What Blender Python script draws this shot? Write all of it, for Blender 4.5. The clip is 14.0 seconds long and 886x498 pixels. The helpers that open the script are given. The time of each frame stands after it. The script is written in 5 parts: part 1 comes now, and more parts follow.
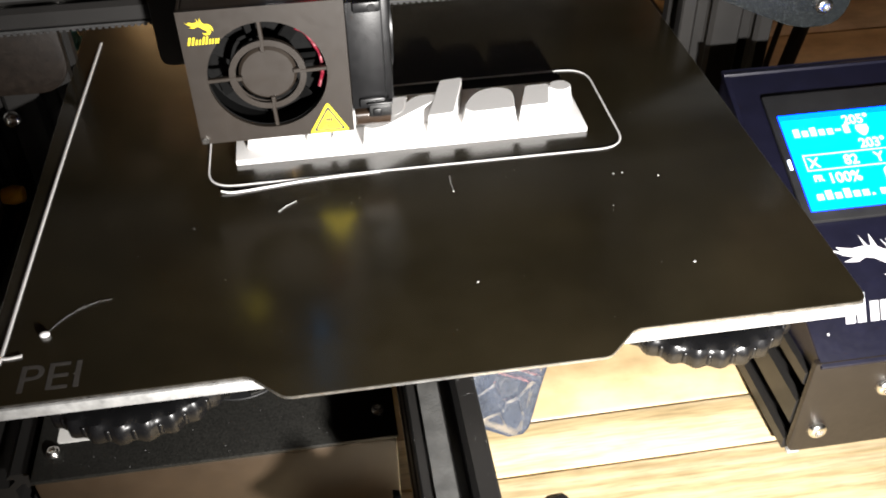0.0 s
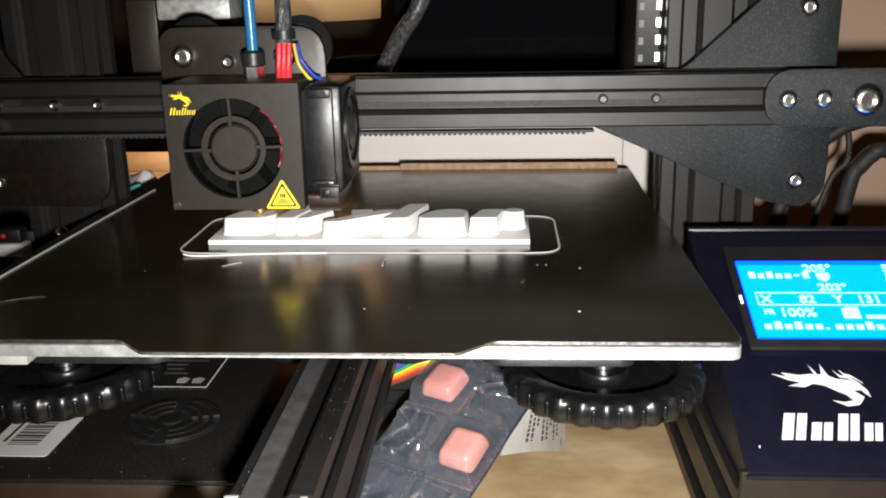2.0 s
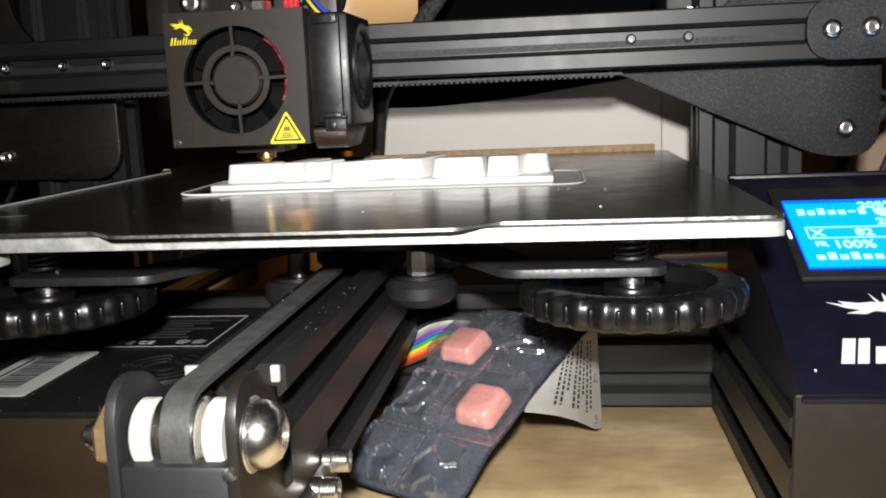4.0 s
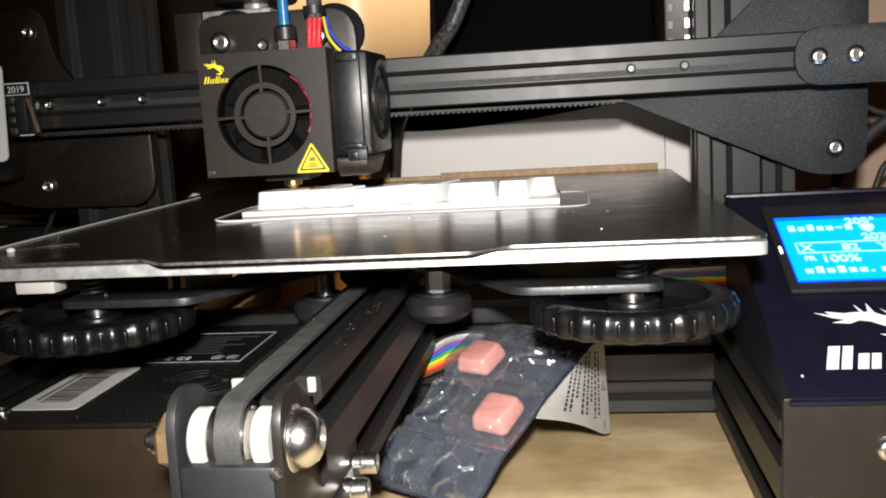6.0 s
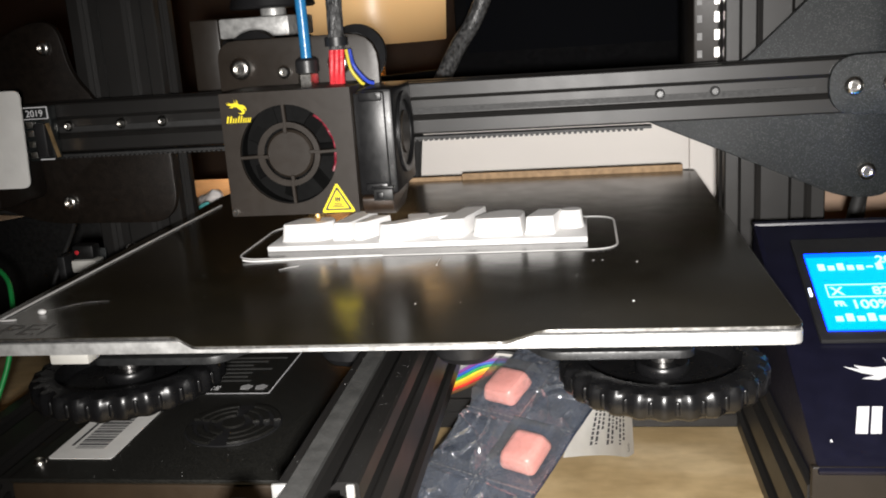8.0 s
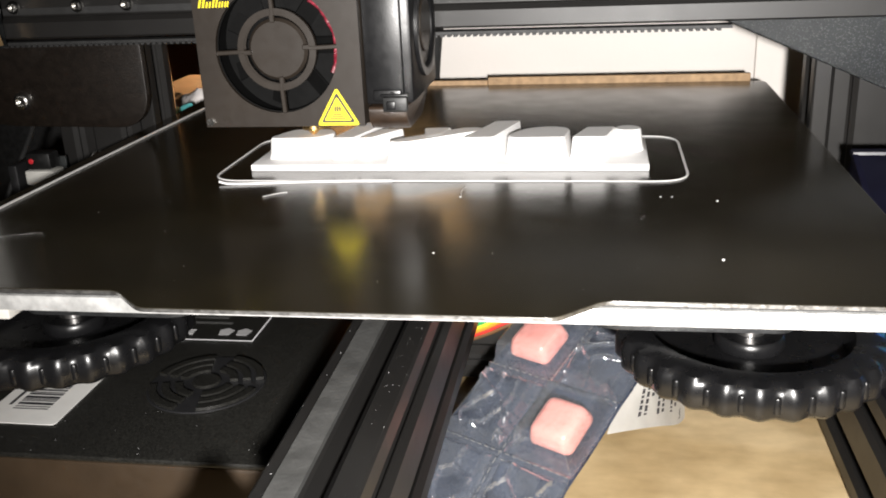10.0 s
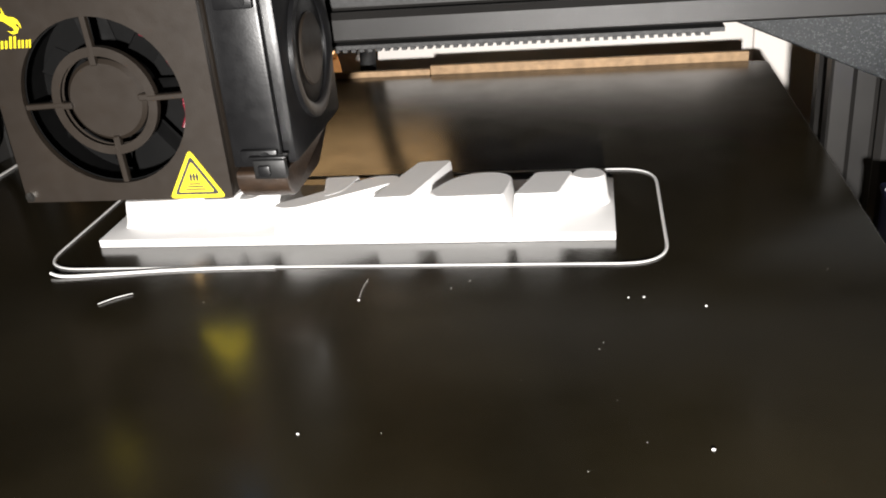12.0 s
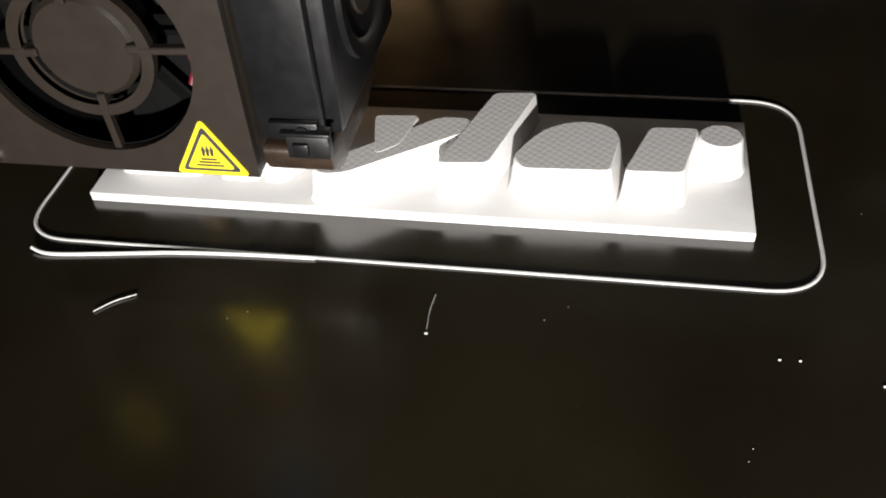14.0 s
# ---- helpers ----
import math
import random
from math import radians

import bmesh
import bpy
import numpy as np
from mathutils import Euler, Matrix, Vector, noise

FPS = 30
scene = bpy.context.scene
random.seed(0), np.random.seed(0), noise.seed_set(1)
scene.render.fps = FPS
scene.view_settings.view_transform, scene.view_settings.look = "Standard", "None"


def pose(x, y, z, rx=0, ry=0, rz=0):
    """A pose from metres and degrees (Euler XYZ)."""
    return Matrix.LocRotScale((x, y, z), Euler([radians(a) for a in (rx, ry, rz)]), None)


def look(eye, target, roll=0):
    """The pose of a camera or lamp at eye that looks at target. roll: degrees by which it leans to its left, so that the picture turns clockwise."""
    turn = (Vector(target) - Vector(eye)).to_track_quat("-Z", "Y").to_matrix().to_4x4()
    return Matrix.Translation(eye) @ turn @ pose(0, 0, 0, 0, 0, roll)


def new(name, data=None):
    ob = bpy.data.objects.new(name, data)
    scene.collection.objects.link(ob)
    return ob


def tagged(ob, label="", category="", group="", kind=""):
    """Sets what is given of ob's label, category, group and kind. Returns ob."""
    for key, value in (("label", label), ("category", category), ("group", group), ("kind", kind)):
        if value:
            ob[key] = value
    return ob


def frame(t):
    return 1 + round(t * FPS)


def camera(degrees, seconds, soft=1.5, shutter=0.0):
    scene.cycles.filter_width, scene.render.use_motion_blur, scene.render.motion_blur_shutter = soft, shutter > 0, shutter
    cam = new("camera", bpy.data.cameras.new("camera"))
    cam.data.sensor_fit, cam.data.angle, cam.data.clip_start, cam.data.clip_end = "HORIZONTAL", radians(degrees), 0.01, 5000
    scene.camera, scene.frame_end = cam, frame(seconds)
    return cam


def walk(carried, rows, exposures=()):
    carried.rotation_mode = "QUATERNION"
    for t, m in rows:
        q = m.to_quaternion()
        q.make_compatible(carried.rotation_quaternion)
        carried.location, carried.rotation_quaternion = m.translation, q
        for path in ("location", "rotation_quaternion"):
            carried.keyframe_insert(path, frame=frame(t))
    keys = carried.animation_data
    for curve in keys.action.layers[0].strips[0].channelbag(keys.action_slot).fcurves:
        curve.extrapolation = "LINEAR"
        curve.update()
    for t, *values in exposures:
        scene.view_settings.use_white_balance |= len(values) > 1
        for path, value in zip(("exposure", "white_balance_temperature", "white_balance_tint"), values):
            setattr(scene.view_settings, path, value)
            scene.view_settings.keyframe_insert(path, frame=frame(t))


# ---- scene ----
cam = camera(50.5, 14.0, soft=1.9)
PATH = [
    (0, look((-0.0228, -0.1585, 0.2776), (0.0828, 0.5984, -0.3673), -1.17)),
    (0.5, look((0.0236, -0.2044, 0.2518), (0.0240, 0.6651, -0.2422), -1.65)),
    (1, look((0.0524, -0.2207, 0.2252), (-0.0167, 0.7026, -0.1524), -1.30)),
    (1.5, look((0.0685, -0.2234, 0.1863), (-0.0146, 0.7223, -0.1279), -0.39)),
    (2, look((0.0548, -0.2252, 0.1929), (-0.0096, 0.7338, -0.0829), -1.17)),
    (2.5, look((0.0658, -0.2377, 0.1654), (-0.0372, 0.7272, -0.0762), -2.23)),
    (3, look((0.0797, -0.2293, 0.1320), (-0.0313, 0.7405, -0.0853), -2.55)),
    (3.5, look((0.0715, -0.2142, 0.1276), (-0.0493, 0.7601, -0.0626), -2.55)),
    (4, look((0.0657, -0.2114, 0.1301), (-0.0566, 0.7678, -0.0319), -2.36)),
    (6.5, look((0.0687, -0.2380, 0.1385), (-0.0725, 0.7408, -0.0101), -3.61)),
    (7, look((0.0656, -0.2383, 0.1406), (-0.0834, 0.7383, -0.0148), -3.61)),
    (7.5, look((0.0678, -0.2365, 0.1473), (-0.0842, 0.7365, -0.0262), -3.91)),
    (8, look((0.0640, -0.2253, 0.1809), (-0.0872, 0.7339, -0.0579), -3.93)),
    (10.5, look((0.0497, -0.1345, 0.1683), (-0.1147, 0.7890, -0.1782), -2.60)),
    (11, look((0.0608, -0.1070, 0.1650), (-0.1059, 0.8137, -0.1879), -3.76)),
    (11.5, look((0.0568, -0.0968, 0.1776), (-0.1137, 0.8219, -0.1786), -4.24)),
    (12, look((0.0606, -0.0810, 0.1870), (-0.1024, 0.8084, -0.2399), -5.28)),
    (12.5, look((0.0563, -0.0555, 0.1992), (-0.1273, 0.7788, -0.3206), -6.52)),
    (13, look((0.0508, -0.0412, 0.2076), (-0.1303, 0.7522, -0.3736), -6.21)),
    (13.5, look((0.0417, -0.0327, 0.2100), (-0.1331, 0.7210, -0.4236), -5.08)),
    (14, look((0.0395, -0.0181, 0.2067), (-0.1262, 0.7041, -0.4648), -4.85)),
]
EXPOSURES = [(0, 1.15), (0.5, 0.7), (1, 0.4), (2, 0.1), (3, 0.22), (3.5, 0.05), (4, -0.1), (6.5, 0.1), (8, 0.08), (10.5, 0.65), (11.5, 0.65), (12.5, 0.8), (13.5, 0.15), (14, 0.35)]
walk(cam, PATH, EXPOSURES)

# ---- world and light ----
world = bpy.data.worlds.new("room_air")
scene.world = world
world.use_nodes = True
world.node_tree.nodes["Background"].inputs["Color"].default_value = (1.0, 0.72, 0.48, 1)
world.node_tree.nodes["Background"].inputs["Strength"].default_value = 0.02


def lamp(name, kind, energy, colour, m, size=0.02):
    data = bpy.data.lights.new(name, kind)
    data.energy, data.color = energy, colour
    if kind == "AREA":
        data.shape, data.size = "DISK", size
    else:
        data.shadow_soft_size = size
    ob = new(name, data)
    ob.matrix_world = m
    return ob


# the hand torch beside the camera, and the warm lamp at the back of the room
torch = lamp("torch_light", "SPOT", 11.2, (1.0, 0.965, 0.93), look((0.068, -0.255, 0.174), (0.088, 0.15, 0.075)), 0.007)
torch.data.spot_size, torch.data.spot_blend = radians(90), 1.0
lamp("room_lamp_bulb", "POINT", 5.5, (1.0, 0.67, 0.40), pose(-0.105, 0.56, 0.215), 0.03)


# ---- materials ----
def principled(name, colour, rough=0.5, metal=0.0, vary=0.25, scale=60.0, bump=0.0, bump_scale=400.0, stretch=(1, 1, 1), rough_vary=0.08, spec=0.5, coat=0.0):
    m = bpy.data.materials.new(name)
    m.use_nodes = True
    nt = m.node_tree
    b = nt.nodes["Principled BSDF"]
    b.inputs["Metallic"].default_value = metal
    b.inputs["Specular IOR Level"].default_value = spec
    b.inputs["Coat Weight"].default_value = coat
    tc = nt.nodes.new("ShaderNodeTexCoord")
    mp = nt.nodes.new("ShaderNodeMapping")
    mp.inputs["Scale"].default_value = stretch
    nt.links.new(tc.outputs["Object"], mp.inputs["Vector"])
    n1 = nt.nodes.new("ShaderNodeTexNoise")
    n1.inputs["Scale"].default_value, n1.inputs["Detail"].default_value = scale, 6.0
    nt.links.new(mp.outputs["Vector"], n1.inputs["Vector"])
    ramp = nt.nodes.new("ShaderNodeMapRange")
    ramp.inputs["From Min"].default_value, ramp.inputs["From Max"].default_value = 0.3, 0.7
    ramp.inputs["To Min"].default_value, ramp.inputs["To Max"].default_value = 1 - vary, 1 + vary
    nt.links.new(n1.outputs["Fac"], ramp.inputs["Value"])
    mul = nt.nodes.new("ShaderNodeVectorMath")
    mul.operation = "SCALE"
    mul.inputs[0].default_value = colour
    nt.links.new(ramp.outputs["Result"], mul.inputs["Scale"])
    nt.links.new(mul.outputs["Vector"], b.inputs["Base Color"])
    rr = nt.nodes.new("ShaderNodeMapRange")
    rr.inputs["From Min"].default_value, rr.inputs["From Max"].default_value = 0.3, 0.7
    rr.inputs["To Min"].default_value, rr.inputs["To Max"].default_value = max(0.02, rough - rough_vary), min(1, rough + rough_vary)
    n2 = nt.nodes.new("ShaderNodeTexNoise")
    n2.inputs["Scale"].default_value, n2.inputs["Detail"].default_value = scale * 4.3, 4.0
    nt.links.new(mp.outputs["Vector"], n2.inputs["Vector"])
    nt.links.new(n2.outputs["Fac"], rr.inputs["Value"])
    nt.links.new(rr.outputs["Result"], b.inputs["Roughness"])
    if bump:
        n3 = nt.nodes.new("ShaderNodeTexNoise")
        n3.inputs["Scale"].default_value, n3.inputs["Detail"].default_value = bump_scale, 3.0
        nt.links.new(mp.outputs["Vector"], n3.inputs["Vector"])
        bp = nt.nodes.new("ShaderNodeBump")
        bp.inputs["Strength"].default_value, bp.inputs["Distance"].default_value = bump, 0.0004
        nt.links.new(n3.outputs["Fac"], bp.inputs["Height"])
        nt.links.new(bp.outputs["Normal"], b.inputs["Normal"])
    return m


def glowing(name, colour, strength):
    m = bpy.data.materials.new(name)
    m.use_nodes = True
    b = m.node_tree.nodes["Principled BSDF"]
    b.inputs["Base Color"].default_value = (*[c * 0.3 for c in colour], 1)
    b.inputs["Emission Color"].default_value = (*colour, 1)
    b.inputs["Emission Strength"].default_value = strength
    b.inputs["Roughness"].default_value = 0.3
    return m


BLACK_ALU = principled("black_anodised_aluminium", (0.0135, 0.0128, 0.0122), 0.42, 0.0, 0.12, 30, 0.02, 2500, rough_vary=0.02, spec=0.4)
POWDER = principled("black_powder_coat", (0.008, 0.0100, 0.0110), 0.42, 0.0, 0.9, 2300, 0.5, 3800, rough_vary=0.12, spec=0.35)
_nt = POWDER.node_tree
_b = _nt.nodes["Principled BSDF"]
_vor, _sep, _gt, _lt, _and, _mix = [_nt.nodes.new(k) for k in ("ShaderNodeTexVoronoi", "ShaderNodeSeparateColor", "ShaderNodeMath", "ShaderNodeMath", "ShaderNodeMath", "ShaderNodeMix")]
_vor.inputs["Scale"].default_value = 2400.0
_gt.operation, _lt.operation, _and.operation, _mix.data_type = "GREATER_THAN", "LESS_THAN", "MULTIPLY", "RGBA"
_gt.inputs[1].default_value, _lt.inputs[1].default_value = 0.72, 0.45
_mix.inputs["B"].default_value = (0.048, 0.053, 0.055, 1)
_nt.links.new([n for n in _nt.nodes if n.type == "TEX_COORD"][0].outputs["Object"], _vor.inputs["Vector"])
_nt.links.new(_vor.outputs["Color"], _sep.inputs["Color"])
_nt.links.new(_sep.outputs["Red"], _gt.inputs[0])
_nt.links.new(_vor.outputs["Distance"], _lt.inputs[0])
_nt.links.new(_gt.outputs["Value"], _and.inputs[0])
_nt.links.new(_lt.outputs["Value"], _and.inputs[1])
_nt.links.new(_and.outputs["Value"], _mix.inputs["Factor"])
_nt.links.new(_b.inputs["Base Color"].links[0].from_socket, _mix.inputs["A"])
_nt.links.new(_mix.outputs["Result"], _b.inputs["Base Color"])
SHROUD = principled("dark_grey_painted_sheet_metal", (0.0200, 0.0150, 0.0110), 0.44, 0.0, 0.12, 80, 0.04, 2500, rough_vary=0.03)
PLASTIC = principled("black_plastic", (0.014, 0.014, 0.015), 0.42, 0.0, 0.2, 100, 0.05, 1800, rough_vary=0.04)
FAN_BLACK = principled("matt_black_fan_plastic", (0.0035, 0.0035, 0.0035), 0.7, 0.0, 0.2, 100, spec=0.1)
# black plate; warm lamp light on the left is tinted into its colour
PLATE = principled("black_plate_lamp_light_tint", (0.0098, 0.0070, 0.0052), 0.38, 0.0, 0.3, 400, 0.05, 2500, spec=0.4)
KNOB_BLACK = principled("glossy_black_knob_plastic", (0.006, 0.006, 0.0065), 0.30, 0.0, 0.2, 100, 0.05, 1800, rough_vary=0.05)
LID_BLACK = principled("speckled_black_lid_paint", (0.0135, 0.0132, 0.0118), 0.38, 0.0, 0.5, 1500, 0.15, 2600, rough_vary=0.06, spec=0.4)
CARRIAGE = principled("dark_steel_carriage", (0.017, 0.0175, 0.018), 0.42, 0.0, 0.25, 200, 0.08, 900)
BLOWER = principled("glossy_black_blower_plastic", (0.007, 0.007, 0.0075), 0.36, 0.0, 0.2, 100, 0.05, 1800, rough_vary=0.04, spec=0.4)
ARM_GREY = principled("grey_steel_carriage", (0.10, 0.10, 0.10), 0.38, 0.3, 0.2, 200, 0.05, 900)
DEEP = principled("deep_black_plastic", (0.005, 0.005, 0.005), 0.5, 0.0, 0.2, 100)
RUBBER = principled("black_rubber", (0.02, 0.02, 0.02), 0.62, 0.0, 0.25, 200, 0.2, 900)
BELT = principled("grey_black_belt", (0.06, 0.06, 0.058), 0.5, 0.0, 0.25, 200, 0.3, 900)
PEI = principled("black_pei_sheet", (0.0165, 0.0132, 0.0070), 0.205, 0.0, 0.3, 25, 0.0, 900, rough_vary=0.03, spec=1.0)
PEI_EDGE = principled("bare_sheet_edge", (0.55, 0.54, 0.52), 0.4, 1.0, 0.3, 300, 0.2, 900)
ALU = principled("raw_aluminium", (0.50, 0.50, 0.49), 0.45, 0.4, 0.3, 260, 0.3, 700, (1, 1, 1))
STEEL = principled("polished_steel", (0.8, 0.78, 0.74), 0.25, 1.0, 0.05, 300, rough_vary=0.03)
BRASS = principled("brass", (0.75, 0.5, 0.2), 0.3, 1.0, 0.1, 300)
COPPERY = principled("brassy_nut", (0.56, 0.38, 0.19), 0.36, 0.75, 0.1, 300)
BRAID = principled("braided_sleeve", (0.05, 0.05, 0.05), 0.4, 0.0, 0.95, 700, 1.0, 700, (1, 1, 0.6))
DULL_STEEL = principled("dull_zinc_steel", (0.42, 0.41, 0.4), 0.35, 1.0, 0.15, 300)
WHITE_NYLON = principled("white_nylon", (0.58, 0.57, 0.53), 0.45, 0.0, 0.05, 200)
PRINT_WHITE = principled("white_printed_plastic", (0.8, 0.79, 0.78), 0.42, 0.0, 0.03, 300, 0.25, 1400, (0.15, 0.15, 1))
YELLOW = principled("yellow_print", (0.85, 0.68, 0.02), 0.5, 0.0, 0.08, 300)
LOGO_WHITE = principled("white_panel_print", (0.78, 0.78, 0.8), 0.5, 0.0, 0.05, 300)
# black panel; the blue in its base colour stands in for the screen's glow
PANEL = principled("black_panel_screen_glow_tint", (0.005, 0.005, 0.013), 0.40, 0.0, 0.2, 120, 0.03, 2500, rough_vary=0.03, spec=0.35)
CHARCOAL = principled("charcoal_steel", (0.017, 0.018, 0.019), 0.5, 0.0, 0.15, 150, 0.03, 2500, rough_vary=0.03, spec=0.4)
COVER = principled("black_brown_steel_cover", (0.0135, 0.0103, 0.0080), 0.42, 0.0, 0.12, 120, 0.03, 2500, rough_vary=0.03, spec=0.4)
GUM = principled("pink_coated_gum", (0.84, 0.36, 0.31), 0.30, 0.0, 0.08, 150, 0.1, 500)
PAPER = principled("white_paper", (0.78, 0.77, 0.74), 0.7, 0.0, 0.06, 120, 0.15, 600)
INK = principled("black_ink", (0.03, 0.03, 0.035), 0.6, 0.0, 0.2, 300)
GREY_LIGHT = principled("pale_grey_ink", (0.4, 0.4, 0.4), 0.6)
FAINT_INK = principled("faint_grey_ink", (0.07, 0.07, 0.068), 0.6, 0.0, 0.2, 300)
GREY_INK = principled("grey_ink", (0.22, 0.22, 0.22), 0.6, 0.0, 0.2, 300)
WALL = principled("white_wall_paint", (0.72, 0.68, 0.64), 0.75, 0.0, 0.06, 8, 0.3, 300)
TAN_WALL = principled("tan_wall_paint", (0.12, 0.075, 0.05), 0.75, 0.0, 0.1, 6, 0.3, 300)
PALE_TAN = principled("pale_tan_wall_paint", (0.52, 0.36, 0.26), 0.75, 0.0, 0.08, 8, 0.3, 300)
DARK_ROOM = principled("warm_room_paint", (0.20, 0.13, 0.08), 0.85, 0.0, 0.1, 4)
MONITOR = principled("monitor_plastic", (0.0018, 0.0018, 0.0022), 0.7, 0.0, 0.2, 100, spec=0.05)
SCREEN_OFF = principled("dark_monitor_glass", (0.0010, 0.0012, 0.0020), 0.6, 0.0, 0.1, 20, rough_vary=0.0, spec=0.02)
BLUE_TUBE = principled("blue_tube", (0.02, 0.16, 0.36), 0.3, 0.0, 0.08, 200)
RED_WIRE = principled("red_sleeve", (0.55, 0.02, 0.03), 0.45, 0.0, 0.2, 400, 0.4, 900)
BLUE_WIRE = principled("blue_wire", (0.02, 0.05, 0.4), 0.45)
YELLOW_WIRE = principled("yellow_wire", (0.6, 0.5, 0.05), 0.45)
GREEN_WIRE = principled("green_wire", (0.02, 0.35, 0.08), 0.45)
CREAM_WIRE = principled("cream_wire", (0.6, 0.5, 0.36), 0.5)
BOARD = principled("dark_circuit_board", (0.011, 0.013, 0.013), 0.4, 0.0, 0.4, 400)
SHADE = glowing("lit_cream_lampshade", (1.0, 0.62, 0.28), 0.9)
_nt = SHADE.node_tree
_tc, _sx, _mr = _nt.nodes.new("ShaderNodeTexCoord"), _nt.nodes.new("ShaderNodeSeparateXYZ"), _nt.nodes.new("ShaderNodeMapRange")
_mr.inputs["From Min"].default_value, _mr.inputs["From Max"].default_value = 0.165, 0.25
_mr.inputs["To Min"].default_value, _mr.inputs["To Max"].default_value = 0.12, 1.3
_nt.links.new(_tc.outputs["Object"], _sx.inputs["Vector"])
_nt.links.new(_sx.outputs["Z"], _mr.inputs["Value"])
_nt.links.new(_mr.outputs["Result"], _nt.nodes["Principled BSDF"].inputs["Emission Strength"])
LCD_BLUE = glowing("blue_lcd_backlight", (0.0, 0.42, 0.70), 1.35)
LCD_EDGE = glowing("lcd_edge_glow", (0.0, 0.035, 1.0), 8.0)
LCD_TEXT = glowing("lcd_lit_dots", (0.45, 0.95, 1.0), 1.5)
LED = glowing("lit_white_led", (0.7, 0.8, 1.0), 3.0)


def wood(name, dark, light, grain, lines, rough, stain):
    m = bpy.data.materials.new(name)
    m.use_nodes = True
    nt = m.node_tree
    b = nt.nodes["Principled BSDF"]
    tc = nt.nodes.new("ShaderNodeTexCoord")
    info = nt.nodes.new("ShaderNodeObjectInfo")
    add = nt.nodes.new("ShaderNodeVectorMath")
    add.operation = "MULTIPLY_ADD"
    cmb = nt.nodes.new("ShaderNodeCombineXYZ")
    for k in "XYZ":
        nt.links.new(info.outputs["Random"], cmb.inputs[k])
    add.inputs[1].default_value = (3.1, 5.3, 0.7)
    nt.links.new(cmb.outputs["Vector"], add.inputs[0])
    nt.links.new(tc.outputs["Object"], add.inputs[2])
    mp = nt.nodes.new("ShaderNodeMapping")
    mp.inputs["Scale"].default_value = (5.5, lines, 14)
    nt.links.new(add.outputs["Vector"], mp.inputs["Vector"])
    warp = nt.nodes.new("ShaderNodeTexNoise")
    warp.inputs["Scale"].default_value, warp.inputs["Detail"].default_value = 1.2, 2.0
    nt.links.new(mp.outputs["Vector"], warp.inputs["Vector"])
    wave = nt.nodes.new("ShaderNodeTexWave")
    wave.wave_type, wave.bands_direction = "BANDS", "Y"
    wave.inputs["Scale"].default_value, wave.inputs["Distortion"].default_value = 0.55, 16.0
    wave.inputs["Detail"].default_value, wave.inputs["Detail Scale"].default_value = 3.0, 0.8
    nt.links.new(mp.outputs["Vector"], wave.inputs["Vector"])
    fine = nt.nodes.new("ShaderNodeTexNoise")
    fine.inputs["Scale"].default_value, fine.inputs["Detail"].default_value = 14.0, 9.0
    nt.links.new(mp.outputs["Vector"], fine.inputs["Vector"])
    ramp = nt.nodes.new("ShaderNodeValToRGB")
    ramp.color_ramp.elements[0].color = (*dark, 1)
    ramp.color_ramp.elements[1].color = (*light, 1)
    ramp.color_ramp.elements[0].position, ramp.color_ramp.elements[1].position = 0.05, 0.65
    nt.links.new(wave.outputs["Fac"], ramp.inputs["Fac"])
    mix = nt.nodes.new("ShaderNodeMix")
    mix.data_type, mix.blend_type = "RGBA", "MULTIPLY"
    mix.inputs["Factor"].default_value = grain
    fr = nt.nodes.new("ShaderNodeValToRGB")
    fr.color_ramp.elements[0].color = (0.66, 0.62, 0.56, 1)
    fr.color_ramp.elements[1].color = (1.08, 1.05, 1.0, 1)
    fr.color_ramp.elements[0].position, fr.color_ramp.elements[1].position = 0.32, 0.6
    nt.links.new(fine.outputs["Fac"], fr.inputs["Fac"])
    nt.links.new(ramp.outputs["Color"], mix.inputs["A"])
    nt.links.new(fr.outputs["Color"], mix.inputs["B"])
    # worn, greyer blotches a few centimetres across
    blot = nt.nodes.new("ShaderNodeTexNoise")
    blot.inputs["Scale"].default_value, blot.inputs["Detail"].default_value = 46.0, 8.0
    nt.links.new(add.outputs["Vector"], blot.inputs["Vector"])
    br = nt.nodes.new("ShaderNodeValToRGB")
    br.color_ramp.elements[0].color = (0.74, 0.70, 0.63, 1)
    br.color_ramp.elements[1].color = (1.04, 1.03, 1.0, 1)
    br.color_ramp.elements[0].position, br.color_ramp.elements[1].position = 0.36, 0.62
    nt.links.new(blot.outputs["Fac"], br.inputs["Fac"])
    worn = nt.nodes.new("ShaderNodeMix")
    worn.data_type, worn.blend_type = "RGBA", "MULTIPLY"
    worn.inputs["Factor"].default_value = stain
    nt.links.new(mix.outputs["Result"], worn.inputs["A"])
    nt.links.new(br.outputs["Color"], worn.inputs["B"])
    nt.links.new(worn.outputs["Result"], b.inputs["Base Color"])
    b.inputs["Roughness"].default_value = rough
    bp = nt.nodes.new("ShaderNodeBump")
    bp.inputs["Strength"].default_value, bp.inputs["Distance"].default_value = 0.25, 0.0005
    nt.links.new(fine.outputs["Fac"], bp.inputs["Height"])
    nt.links.new(bp.outputs["Normal"], b.inputs["Normal"])
    return m


WOOD = wood("golden_varnished_board", (0.61, 0.46, 0.26), (0.69, 0.535, 0.32), 0.35, 14, 0.34, 0.85)
PINE = wood("pale_pine_planks", (0.66, 0.52, 0.30), (0.80, 0.66, 0.43), 0.7, 60, 0.5, 0.5)


